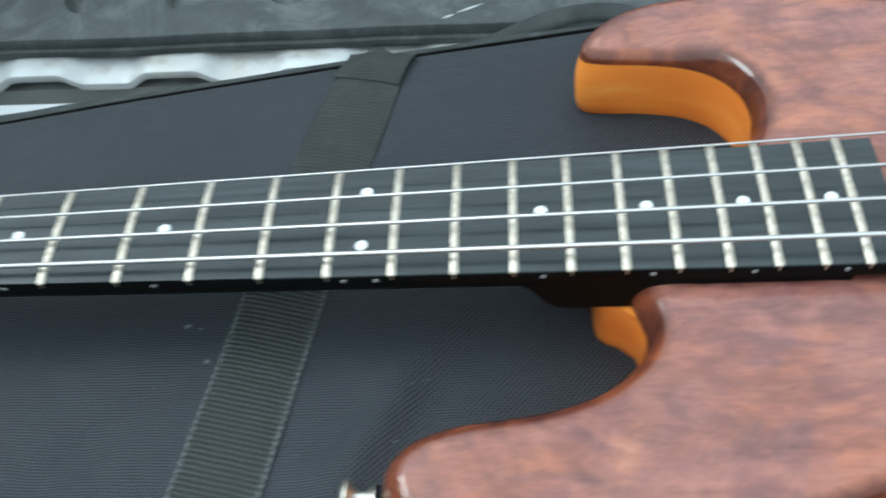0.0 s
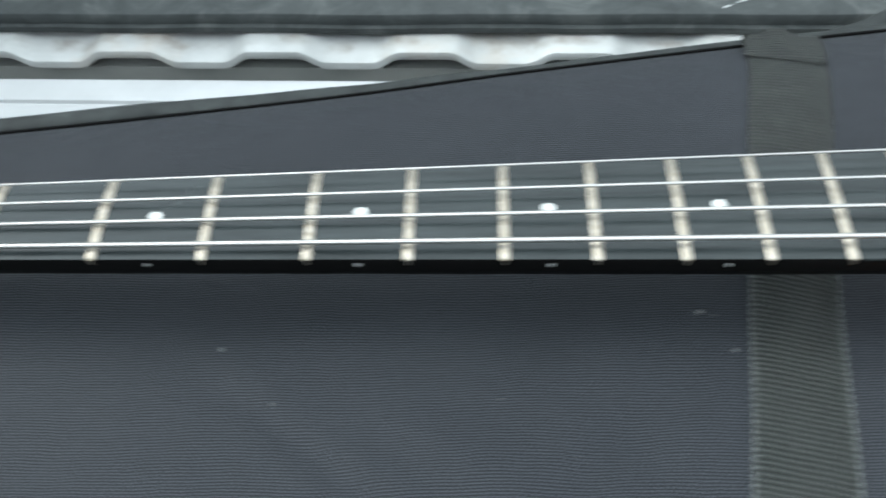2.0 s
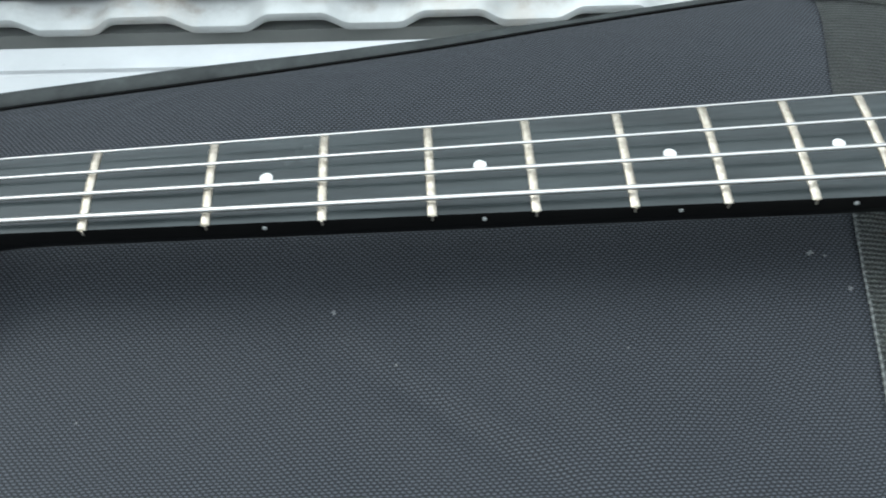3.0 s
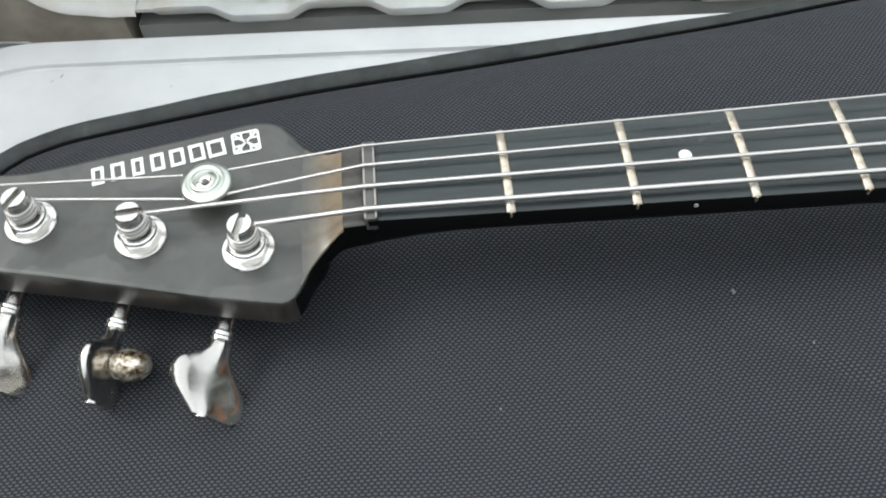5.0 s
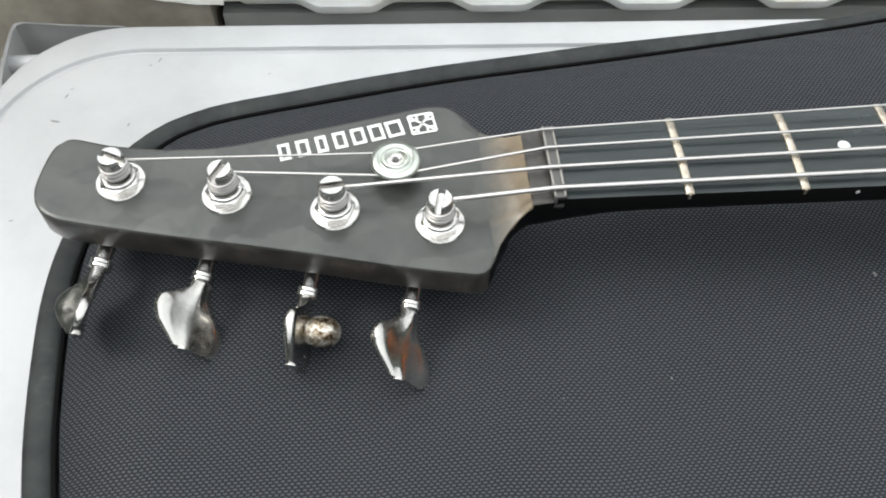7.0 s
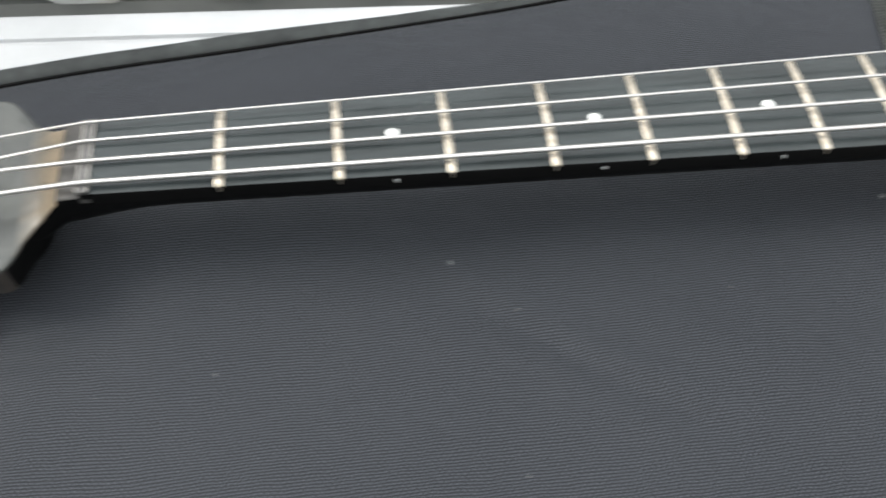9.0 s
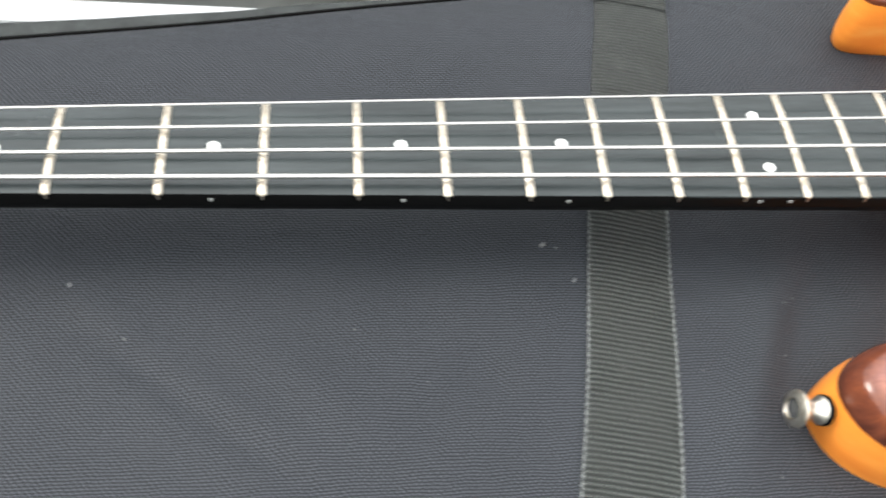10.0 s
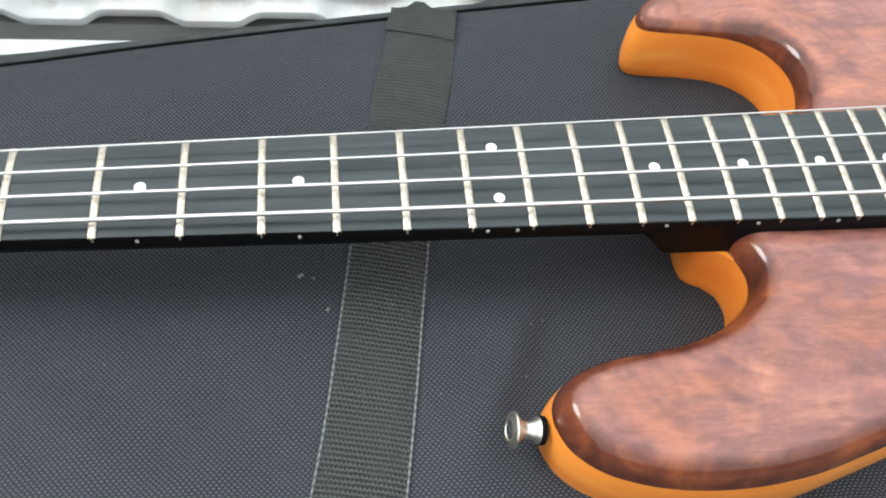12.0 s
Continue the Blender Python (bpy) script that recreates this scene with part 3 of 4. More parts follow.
pill = skin(bmesh.new(), [[(u + 0.008, vv, z - 0.007) for u, z in prof[2:]] + [(-0.5, vv, 0.30), (-0.5, vv, -0.40), (-0.212, vv, -0.40), (-0.216, vv, -0.20)] for vv in (BED_V + 0.002, BED_V + 0.03)], True, True, True)
bmesh.ops.triangulate(pill, faces=[f for f in pill.faces if len(f.verts) > 4])
pill.transform(TRUCK)
part("bed_pillar", pill, mud_paint, truck, "dirt-tanned pillar face at the bed corner", smooth=False)

side2 = box(1.14, 1.20, BED_V + 0.004, 1.95, -0.40, 0.30, bevel=0.008)
side2.transform(TRUCK)
part("bed_side", side2, bed_paint, truck, "white bed side wall")
side3 = box(-0.36, -0.305, BED_V + 0.035, 1.95, -0.40, 0.30, bevel=0.008)
side3.transform(TRUCK)
part("bed_side", side3, bed_paint, truck, "white outer bed side")
head_board = box(-0.30, 1.14, 1.90, 1.95, -0.40, 0.30, bevel=0.008)
head_board.transform(TRUCK)
part("bed_bulkhead", head_board, bed_paint, truck, "white front wall of the bed")

# hinge bracket: thin folded plate at the tailgate corner, with its pivot
br = skin(bmesh.new(), [[(x + (0.0035 if k else 0), y + 0.004 - (0.0035 if k and y > 0.26 else 0), z) for x, y in ((-0.3475, 0.212), (-0.3512, 0.232), (-0.3528, 0.255), (-0.3535, 0.272), (-0.3520, 0.2785), (-0.3465, 0.2805), (-0.3376, 0.2795), (-0.3044, 0.2765), (-0.272, 0.2748))] for k, z in ((0, -0.165), (0, -0.1135), (1, -0.112))], False)
bmesh.ops.solidify(br, geom=br.faces[:], thickness=0.0022)
br.transform(TRUCK)
bracket = part("hinge_bracket", br, paint, truck, "thin white steel hinge bracket")
bracket.data.materials.append(mud_paint)
# faces towards the near side take the tan paint
for poly in bracket.data.polygons:
    if abs(poly.normal.z) < 0.25 and poly.center.y < 0.295 and poly.normal.y < -0.5:
        poly.material_index = 1
# plate added to keep the hinge cavity dark; bright ground lies below
pocket = box(-0.352, -0.270, 0.150, 0.2835, -0.180, -0.166, TRUCK)
part("cavity_plate", pocket, mud_paint, truck, "tan plate added below the hinge to darken its cavity", smooth=False)
pv = lathe([(0.006, -0.02), (0.007, -0.018), (0.007, 0.018), (0.006, 0.02)], TRUCK @ Matrix.Translation((-0.338, 0.255, -0.128)) @ Matrix.Rotation(radians(90), 4, "Y"), 16)
part("hinge_pin", pv, paint, truck, "white pivot pin")

# underbody and wheels
under = box(-0.28, 1.12, 0.45, 1.93, -0.55, -0.36, TRUCK, None, 0.02)
part("underbody", under, sill_paint, truck, "dull grey frame below the bed", smooth=False)
for u in (-0.25, 1.09):
    for w in (0.80, 1.62):
        hub = TRUCK @ Matrix.Translation((u, w, -0.59)) @ Matrix.Rotation(radians(90), 4, "Y")
        wheel = part("wheel", lathe([(0.20, -0.10), (0.30, -0.10), (0.33, -0.07), (0.33, 0.07), (0.30, 0.10), (0.20, 0.10)], hub, 32), rubber, truck, "black rubber tyre")
        part("rim", lathe([(0.195, -0.085), (0.205, -0.06), (0.205, 0.06), (0.195, 0.085), (0.06, 0.06)], hub, 24), sill_paint, wheel)

# rubber bed mat with moulded cups
MAT_TOP, MAT_V, CELL = -0.104, 0.340, 0.0905
mat_thing = thing("bed_mat", (0.3, 0.5, CREST), "dusty black rubber bed mat with oval cups", "mat")
mb = bmesh.new()
U0, COLS, ROWS = 0.103 - CELL * 3.5, 14, 16
seg = 24
for i in range(COLS):
    for j in range(ROWS):
        cx, cy = U0 + (i + 0.5) * CELL, MAT_V + 0.018 + (j + 0.5) * CELL
        rings = []
        sq = []
        for k in range(seg):
            a = 2 * math.pi * k / seg
            c, s = math.cos(a), math.sin(a)
            f = CELL / 2 / max(abs(c), abs(s))
            sq.append((cx + c * f, cy + s * f, MAT_TOP))
        rings.append(sq)
        for r, dz in ((0.0265, 0.0), (0.0255, -0.0008), (0.0235, -0.0080), (0.0205, -0.0120), (0.008, -0.0125)):
            rings.append([(cx + r * 0.92 * math.cos(2 * math.pi * k / seg), cy + r * 1.1 * math.sin(2 * math.pi * k / seg), MAT_TOP + dz) for k in range(seg)])
        skin(mb, rings, True, False, True)
u1 = U0 + COLS * CELL
edge = [(0.0, -0.0165), (-0.0005, -0.011), (0.002, -0.0095), (0.0015, -0.004), (0.0035, -0.0008), (0.006, 0.0), (0.018, 0.0)]
cols = [U0 + (u1 - U0) * k / 90 for k in range(91)]
wob = [0.0016 * noise.noise((u * 9, 0.3, 0)) + 0.0007 * noise.noise((u * 45, 1.3, 0)) for u in cols]
skin(mb, [[(u, MAT_V + dv + (w if dv < 0.015 else 0), MAT_TOP + dz) for u, w in zip(cols, wob)] for dv, dz in edge], False)
skin(mb, [[(U0, MAT_V + d, MAT_TOP) for d in (0.018, 0.018 + ROWS * CELL)], [(U0 - 0.002, MAT_V + d, MAT_TOP - 0.016) for d in (0.0, 0.018 + ROWS * CELL)]], False)
bmesh.ops.remove_doubles(mb, verts=mb.verts, dist=1e-5)
mb.transform(TRUCK)
part("mat_sheet", mb, rubber, mat_thing)
sc = bmesh.new()
for a, b in (((0.424, 0.3545), (0.447, 0.3655)), ((0.414, 0.349), (0.424, 0.3535))):
    d = Vector((b[0] - a[0], b[1] - a[1], 0)).normalized()
    s = Vector((-d.y, d.x, 0)) * 0.0014
    p, q = Vector((*a, MAT_TOP + 0.0004)), Vector((*b, MAT_TOP + 0.0004))
    sc.faces.new([sc.verts.new(w) for w in (p, p.lerp(q, 0.5) - s, q, p.lerp(q, 0.5) + s)])
sc.transform(TRUCK)
part("scratch", sc, scratch_mat, mat_thing, "pale scuff mark", smooth=False)

# ---------------------------------------------------------------- gig bag
bag = thing("gig_bag", (0.4, 0.0, TG_Z), "black woven nylon gig bag lying on the tailgate", "bag")
BAG = [(-0.206, -0.104), (-0.199, -0.150), (-0.184, -0.190), (-0.150, -0.215), (-0.05, -0.226), (0.1, -0.238), (0.4, -0.262), (0.7, -0.285), (0.98, -0.285),
       (1.08, -0.23), (1.11, -0.05), (1.10, 0.12), (1.03, 0.205), (0.88, 0.222), (0.74, 0.203), (0.65, 0.1915), (0.562, 0.1805), (0.469, 0.1705), (0.393, 0.162),
       (0.267, 0.146), (0.178, 0.133), (0.058, 0.1195), (-0.034, 0.1100), (-0.106, 0.0990), (-0.146, 0.0920), (-0.164, 0.0865), (-0.179, 0.078), (-0.196, 0.058),
       (-0.209, 0.026), (-0.2135, -0.006), (-0.213, -0.039), (-0.2105, -0.073)]
bag_line = spline([(*p, 0) for p in BAG], 360)
BAG_TOP = 0.0130


def swell(x, y):
    """Slow rise and fall of the padded panel, with a few creases."""
    z = 0.0016 * np.sin(x * 17 + y * 9 + 0.6) * np.cos(y * 23 - x * 6) + 0.0009 * np.sin(x * 41 - y * 33)
    for cx, cy, a, length, deep in ((0.198, -0.0930, -0.645, 0.085, -0.0016), (0.2035, -0.0865, -0.645, 0.085, 0.0009), (0.306, -0.080, 0.79, 0.045, -0.0022), (0.320, -0.095, 0.79, 0.05, 0.0016), (0.430, -0.075, 1.15, 0.06, 0.0052), (0.455, -0.060, 1.0, 0.05, -0.0042), (0.418, -0.050, 0.6, 0.022, 0.0012), (0.425, -0.062, 0.75, 0.022, -0.0012), (0.27, -0.11, -0.75, 0.07, 0.0014), (0.30, -0.07, -0.9, 0.05, -0.0010), (0.47, -0.11, 1.3, 0.06, 0.0015)):
        u = (x - cx) * math.cos(a) + (y - cy) * math.sin(a)
        w = -(x - cx) * math.sin(a) + (y - cy) * math.cos(a)
        z = z + deep * np.exp(-(u / length) ** 2 - (w / (0.0050 if cx < 0.21 else 0.011)) ** 2)
    return z


def bag_height(x, y, d):
    dip = 1 / (1 + np.exp(-(x - 0.475) / 0.022))
    flat = BAG_TOP - 0.0075 * dip
    e = np.clip(d / 0.055, 0, 1)
    return (flat + 0.0005) * (1 - (1 - e) ** 2.3) - 0.0005 - 0.0050 * np.exp(-(d / 0.0012) ** 2) + swell(x, y) * np.clip(d / 0.05, 0, 1) * (1 - 0.6 * dip)


def bag_z(x, y):
    a, b = np.array([x]), np.array([y])
    return float(bag_height(a, b, rim_distance(a, b, bag_line))[0])


panel = field(bag_line, bag_height, 0.0044, (0.001, 0.0018, 0.0027, 0.0042, 0.0065, 0.010, 0.015))
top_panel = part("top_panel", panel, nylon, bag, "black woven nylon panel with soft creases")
# outermost faces go black: the seam's shade painted on the panel
top_panel.data.materials.append(felt)
mid = np.array([poly.center[:2] for poly in top_panel.data.polygons])
for poly, d in zip(top_panel.data.polygons, rim_distance(mid[:, 0], mid[:, 1], bag_line)):
    if d < 0.0014:
        poly.material_index = 1
wall = slab(bag_line, [(-0.012, TG_Z + 0.002), (0.002, TG_Z + 0.002), (0.010, TG_Z + 0.010), (0.013, TG_Z + 0.035), (0.0125, -0.03), (0.0115, -0.012), (0.0085, -0.0040), (0.0040, -0.0075), (0.0005, -0.0090), (-0.006, -0.0120)], True, False)
part("side_wall", wall, binding_mat, bag, "black fabric side wall")
bo = [Vector(p[:2]) for p in bag_line]
bn = outward(bo)


def tuck(p):
    """The binding sits lower and closer in along the far shoulder."""
    return min(max((p.x - 0.05) / 0.22, 0), 1) if p.y > 0 else 0.0


part("edge_binding", tube([(p.x + q.x * (0.0074 - 0.0032 * tuck(p)), p.y + q.y * (0.0074 - 0.0032 * tuck(p)), -0.0034 - 0.0034 * tuck(p) + 0.0012 * noise.noise((p.x * 20, p.y * 20, 0))) for p, q in zip(bo, bn)], 0.0064, 16, closed=True, flat=0.66), binding_mat, bag, "rounded black binding tape along the seam")
# black tube stands in for the shaded crease at the seam
part("seam_shade", tube([(p.x + q.x * 0.0006, p.y + q.y * 0.0006, -0.0010) for p, q in zip(bo, bn)], 0.0010, 8, closed=True), felt, bag, "thin black tube put in for the shade along the seam")
part("flap_edge", tube(spline([(0.425, 0.183, -0.026), (0.474, 0.197, -0.024), (0.503, 0.2095, -0.022), (0.519, 0.2150, -0.021), (0.541, 0.2180, -0.021), (0.561, 0.2150, -0.022), (0.583, 0.205, -0.026), (0.60, 0.192, -0.032)], 40, False), 0.0080, 14, flat=0.38), binding_mat, bag, "loose bound flap of the bag")
# black tube paints in the dark gap at the bag's edge
part("gap_shade", tube(spline([(0.570, 0.2190, -0.036), (0.594, 0.2290, -0.031), (0.613, 0.2345, -0.030), (0.639, 0.2370, -0.030), (0.658, 0.2310, -0.034), (0.680, 0.222, -0.042)], 30, False), 0.0022, 10, flat=0.6), felt, bag, "black tube put in for the dark gap behind the body")

# sewn webbing strap across the bag
LEFT = [(0.334, -0.175), (0.341, -0.139), (0.352, -0.088), (0.3675, 0.002), (0.380, 0.075), (0.3895, 0.120), (0.3955, 0.150), (0.3965, 0.161)]
RIGHT = [(0.372, -0.178), (0.380, -0.141), (0.3895, -0.089), (0.4045, 0.001), (0.4205, 0.075), (0.429, 0.115), (0.433, 0.146), (0.4345, 0.160)]
lp = spline([(*p, 0) for p in LEFT], 60, False)
rp = spline([(*p, 0) for p in RIGHT], 60, False)


def strap_z(x, y):
    return bag_z(x, min(y, 0.158)) + 0.0021 + 0.0004 * noise.noise((0.2, y * 60, 0))


rows = []
for k in range(9):
    f = k / 8
    rows.append([(a.x + (b.x - a.x) * f, a.y + (b.y - a.y) * f, strap_z(a.x + (b.x - a.x) * f, a.y + (b.y - a.y) * f) - 0.0012 * (abs(f - 0.5) * 2) ** 4) for a, b in zip(lp, rp)])
for r in rows:
    a = r[-1]
    r += [(a[0] + 0.001, a[1] + 0.005, a[2] - 0.002), (a[0] + 0.002, a[1] + 0.008, a[2] - 0.008), (a[0] + 0.002, a[1] + 0.009, a[2] - 0.035)]
st = skin(bmesh.new(), rows, False)
bmesh.ops.solidify(st, geom=st.faces[:], thickness=0.0016)
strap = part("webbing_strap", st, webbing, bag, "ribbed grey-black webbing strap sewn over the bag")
for line, off in ((lp, -0.0002), (rp, 0.0002)):
    part("edge_thread", tube([(p.x + off, p.y, strap_z(p.x, p.y) - 0.0008) for p in line[:40]], 0.0006, 6), stitch_mat, strap, "pale worn edge thread")
rows = []
for k in range(9):
    f = k / 8
    a, b = Vector((0.3925, 0.143)), Vector((0.4305, 0.128))
    c, d = Vector((0.3985, 0.1665)), Vector((0.4365, 0.1600))
    row = []
    for g in (0, 0.06, 0.25, 0.5, 0.75, 1.0):
        p = a.lerp(b, f).lerp(c.lerp(d, f), g)
        lift = 0.0006 + 0.0016 * math.sin(math.pi * min(g * 1.1, 1)) + 0.0032 * math.exp(-((f - 0.45) / 0.16) ** 2) * g
        row.append((p.x, p.y + 0.004 * math.exp(-((f - 0.42) / 0.13) ** 2) * g, strap_z(p.x, p.y) + lift))
    row += [(row[-1][0], row[-1][1] + 0.0035, row[-1][2] - 0.003), (row[-1][0], row[-1][1] + 0.005, row[-1][2] - 0.014)]
    rows.append(row)
fo = skin(bmesh.new(), rows, False)
bmesh.ops.solidify(fo, geom=fo.faces[:], thickness=0.0014)
part("strap_fold", fo, webbing, strap, "doubled fold of the strap at the bag's edge")

# ---------------------------------------------------------------- bass guitar
SCALE, BOARD = 0.889, 0.060
bass = thing("bass_guitar", (0.6, 0.0, 0.005), "four-string bass guitar, brown figured top, amber sides, black neck", "bass guitar")


NECK = Matrix.Translation((0, 0.00145, 0)) @ Matrix.Rotation(-0.0054, 4, "Z")


def fret_x(n):
    return SCALE * (1 - 2 ** (-n / 12))


def half(x):
    return 0.0195 + 0.0185 * x


def near_half(x):
    return half(x) - 0.0014 * min(max(1 - x / 0.35, 0), 1)


def crown(x, y):
    return BOARD + 0.0012 * (1 - (y / half(x)) ** 2)


# body: amber back with the neck tongue, brown carved top over it
FAR = [(0.62, -0.117), (0.67, -0.103), (0.73, -0.100), (0.80, -0.116), (0.88, -0.146), (0.95, -0.158), (1.01, -0.140), (1.045, -0.085), (1.052, 0.0),
       (1.045, 0.085), (1.01, 0.150), (0.95, 0.172), (0.88, 0.158), (0.80, 0.128), (0.735, 0.118), (0.69, 0.126)]
HORN_FAR = [(0.653, 0.1355), (0.636, 0.140), (0.609, 0.1435), (0.581, 0.1425), (0.557, 0.1385), (0.541, 0.131), (0.5308, 0.1225), (0.5268, 0.1145), (0.5285, 0.1085), (0.538, 0.1055),
            (0.560, 0.1025), (0.578, 0.0978), (0.591, 0.0890), (0.5985, 0.0770), (0.6005, 0.0640), (0.598, 0.0500)]
HORN_NEAR = [(0.5405, -0.0400), (0.5425, -0.0490), (0.5400, -0.0585), (0.5335, -0.0660), (0.5225, -0.0738), (0.5055, -0.0798), (0.4873, -0.0828), (0.4692, -0.0852), (0.4548, -0.0902),
             (0.4462, -0.0972), (0.4430, -0.1045), (0.4440, -0.1130), (0.4490, -0.1225), (0.4600, -0.1315), (0.4770, -0.1380), (0.4970, -0.1415), (0.5200, -0.1420), (0.5450, -0.1390),
             (0.5680, -0.1330), (0.5930, -0.1255)]
back_line = spline([(*p, 0) for p in HORN_NEAR + FAR + HORN_FAR], 640, False)
back_line += [Vector((*p, 0)) for p in ((0.588, 0.036), (0.565, 0.0305), (0.530, 0.0295), (0.5255, 0.026), (0.5238, 0.0), (0.5243, -0.0225), (0.5255, -0.0285), (0.5290, -0.0320), (0.5345, -0.0345))]
SEAM = 0.0374


def ease(a):
    a = np.clip(a, 0, 1)
    return a * a * (3 - 2 * a)


def seam_z(x, y):
    """Height of the line between the amber sides and the brown top; a little higher on the far horn."""
    return SEAM + 0.0018 * ease((y - 0.03) / 0.03) * ease((0.66 - x) / 0.05)


def thin_edge(x, y):
    """1 along the inner edge of the far horn, where the top is carved down thin."""
    return ease((0.600 - x) / 0.042) * ease((0.1290 - y) / 0.014) * ease((y - 0.04) / 0.02) * ease((x - 0.524) / 0.008)


rings = []
bo_ = [Vector(p[:2]) for p in back_line]
for d, z, belly in ((-0.003, 0.0015, 0.0), (-0.001, 0.0030, 0.25), (0.0, 0.006, 0.55), (0.0, 0.012, 0.92), (0.0, 0.019, 1.0), (0.0, 0.026, 0.86), (0.0, 0.0325, 0.48), (0.0, 0.0372, 0.0)):
    ring = []
    for p, q in zip(bo_, outward(bo_)):
        tip = min(max((0.500 - p.x) / 0.045, 0), 1) if p.y < -0.08 else 0.0
        far_tip = float(ease((0.556 - p.x) / 0.028)) if p.y > 0.08 else 0.0
        bulge = 0.0018 if p.y < -0.09 else 0.0026 * far_tip
        ring.append((p.x + q.x * (d * (1 + 0.9 * far_tip) + belly * (0.0028 * tip + 0.0026 * far_tip)), p.y + q.y * (d * (1 + 0.9 * far_tip) + belly * bulge), z + (seam_z(p.x, p.y) - SEAM) * z / SEAM))
    rings.append(ring)
back = skin(bmesh.new(), rings, True)
tongue = slab([Vector((*p, 0)) for p in ((0.600, 0.0300), (0.530, 0.0295), (0.5255, 0.026), (0.5238, 0.0), (0.5243, -0.0225), (0.5255, -0.0285), (0.5290, -0.0320), (0.5345, -0.0345), (0.5410, -0.0400), (0.5430, -0.0490), (0.600, -0.055))], [(-0.0004, 0.0364), (-0.0004, 0.0371)], False, True)
tmp = bpy.data.meshes.new("tmp")
tongue.to_mesh(tmp)
tongue.free()
back.from_mesh(tmp)
bpy.data.meshes.remove(tmp)
part("body_sides", back, side_wood, bass, "amber-orange lacquered body sides")
top_line = spline([(*p, 0) for p in HORN_NEAR + FAR + HORN_FAR], 640, False)
top_line += [Vector((*p, 0)) for p in ((0.590, 0.0375), (0.580, 0.0315), (0.560, 0.0290), (0.5415, 0.0), (0.5375, -0.0240), (0.5365, -0.0305), (0.5385, -0.0345))]


def top_height(x, y, d):
    low, w = seam_z(x, y), thin_edge(x, y)
    e = np.clip(d / 0.0112, 0, 1)
    plain = low + (0.0517 - low) * (1 - (1 - e) ** 2.1) ** 0.52
    f = np.clip(d / 0.0042, 0, 1)
    carve = low + 0.0046 * (1 - (1 - f) ** 2) ** 0.5 + (0.0517 - low - 0.0046) * ease(d / 0.034)
    dip = 0.0026 * np.exp(-((y + 0.0295) / 0.0050) ** 2) * ease((x - 0.530) / 0.012)
    return plain + (carve - plain) * w - dip


top = field(top_line, top_height, 0.006, (0.0001, 0.0003, 0.0007, 0.0013, 0.0022, 0.0034, 0.0049, 0.0066, 0.0085, 0.0102, 0.0114, 0.0140, 0.0175, 0.0215, 0.0260, 0.0310, 0.0360))
ring = [[(p.x, p.y, seam_z(p.x, p.y) + dz) for p in top_line] for dz in (-0.0004, 0.0)]
skin(top, ring, True)
bmesh.ops.remove_doubles(top, verts=top.verts, dist=1e-6)
carved = part("carved_top", top, top_wood, bass, "glossy figured reddish-brown top, rounded edges stained darker with rim shade painted in")
# per-vertex band: sunburst with painted rim shade, weaker beside the fretboard
burst_and_shade = carved.data.attributes.new("burst_and_shade", "FLOAT", "POINT")
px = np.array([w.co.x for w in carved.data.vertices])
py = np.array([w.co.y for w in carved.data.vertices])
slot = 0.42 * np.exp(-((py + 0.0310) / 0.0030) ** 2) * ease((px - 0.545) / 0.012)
burst_and_shade.data.foreach_set("value", np.maximum(slot, np.clip(1 - rim_distance(px, py, top_line) / (0.0112 - 0.0037 * thin_edge(px, py)), 0, 1)))

# neck
JOIN = [(-0.0340, -0.0395, 0.0370, 0.0478), (-0.0300, -0.0350, 0.0318, 0.0489), (-0.0268, -0.0284, 0.0292, 0.0494), (-0.0225, -0.0228, 0.0264, 0.0506), (-0.0185, -0.0194, 0.0240, 0.0528), (-0.0155, -0.0178, 0.0222, 0.0554), (-0.0127, -0.0168, 0.0207, 0.0580)]


def join_at(x):
    """Near edge, far edge and height of the slope between headstock and nut."""
    return [float(np.interp(x, [j[0] for j in JOIN], [j[i] for j in JOIN])) for i in (1, 2, 3)]


# the underside swells smoothly from the neck into the headstock
rings = []
for x in [-0.0340 + 0.0028 * k for k in range(12)] + [-0.0015 + k * 0.5115 / 60 for k in range(61)]:
    h = near_half(max(x, 0)) + 0.0004
    near, far, high = -h, h, 0.0545
    if x < -0.0127:
        near, far, high = join_at(x)
        near, far, high = near - 0.0015, far - 0.0015, high - 0.0012
    depth = 0.0108 + 0.004 * max(x, 0) / 0.5 + 0.0107 / (1 + math.exp((x - 0.009) / 0.007))
    low = max(0.0545 - depth, 0.0334)
    power = 0.8 - 0.45 * float(np.clip(-x / 0.028, 0, 1))
    ring = []
    for k in range(17):
        c, s = math.cos(math.pi * k / 16), max(math.sin(math.pi * k / 16), 0.0)
        ring.append((x, c * (far if c > 0 else -near), high - (high - low) * s ** power))
    rings.append(ring)
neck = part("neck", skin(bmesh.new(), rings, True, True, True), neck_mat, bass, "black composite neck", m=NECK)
rings = []
for x, g in ((0.4880, 0.0), (0.4940, 0.14), (0.4985, 0.36), (0.5020, 0.62), (0.5050, 0.84), (0.5080, 0.96), (0.5110, 1.0), (0.545, 1.0), (0.62, 1.0)):
    w, low = half(x) - 0.0003, 0.0540 - 0.0174 * g
    rings.append([(x, w, 0.0540), (x, w + 0.0020 * g, low + 0.0016), (x, w + 0.0010 * g, low), (x, -w - 0.0014 * g, low), (x, -w - 0.0030 * g, low + 0.0014), (x, -w, 0.0540)])
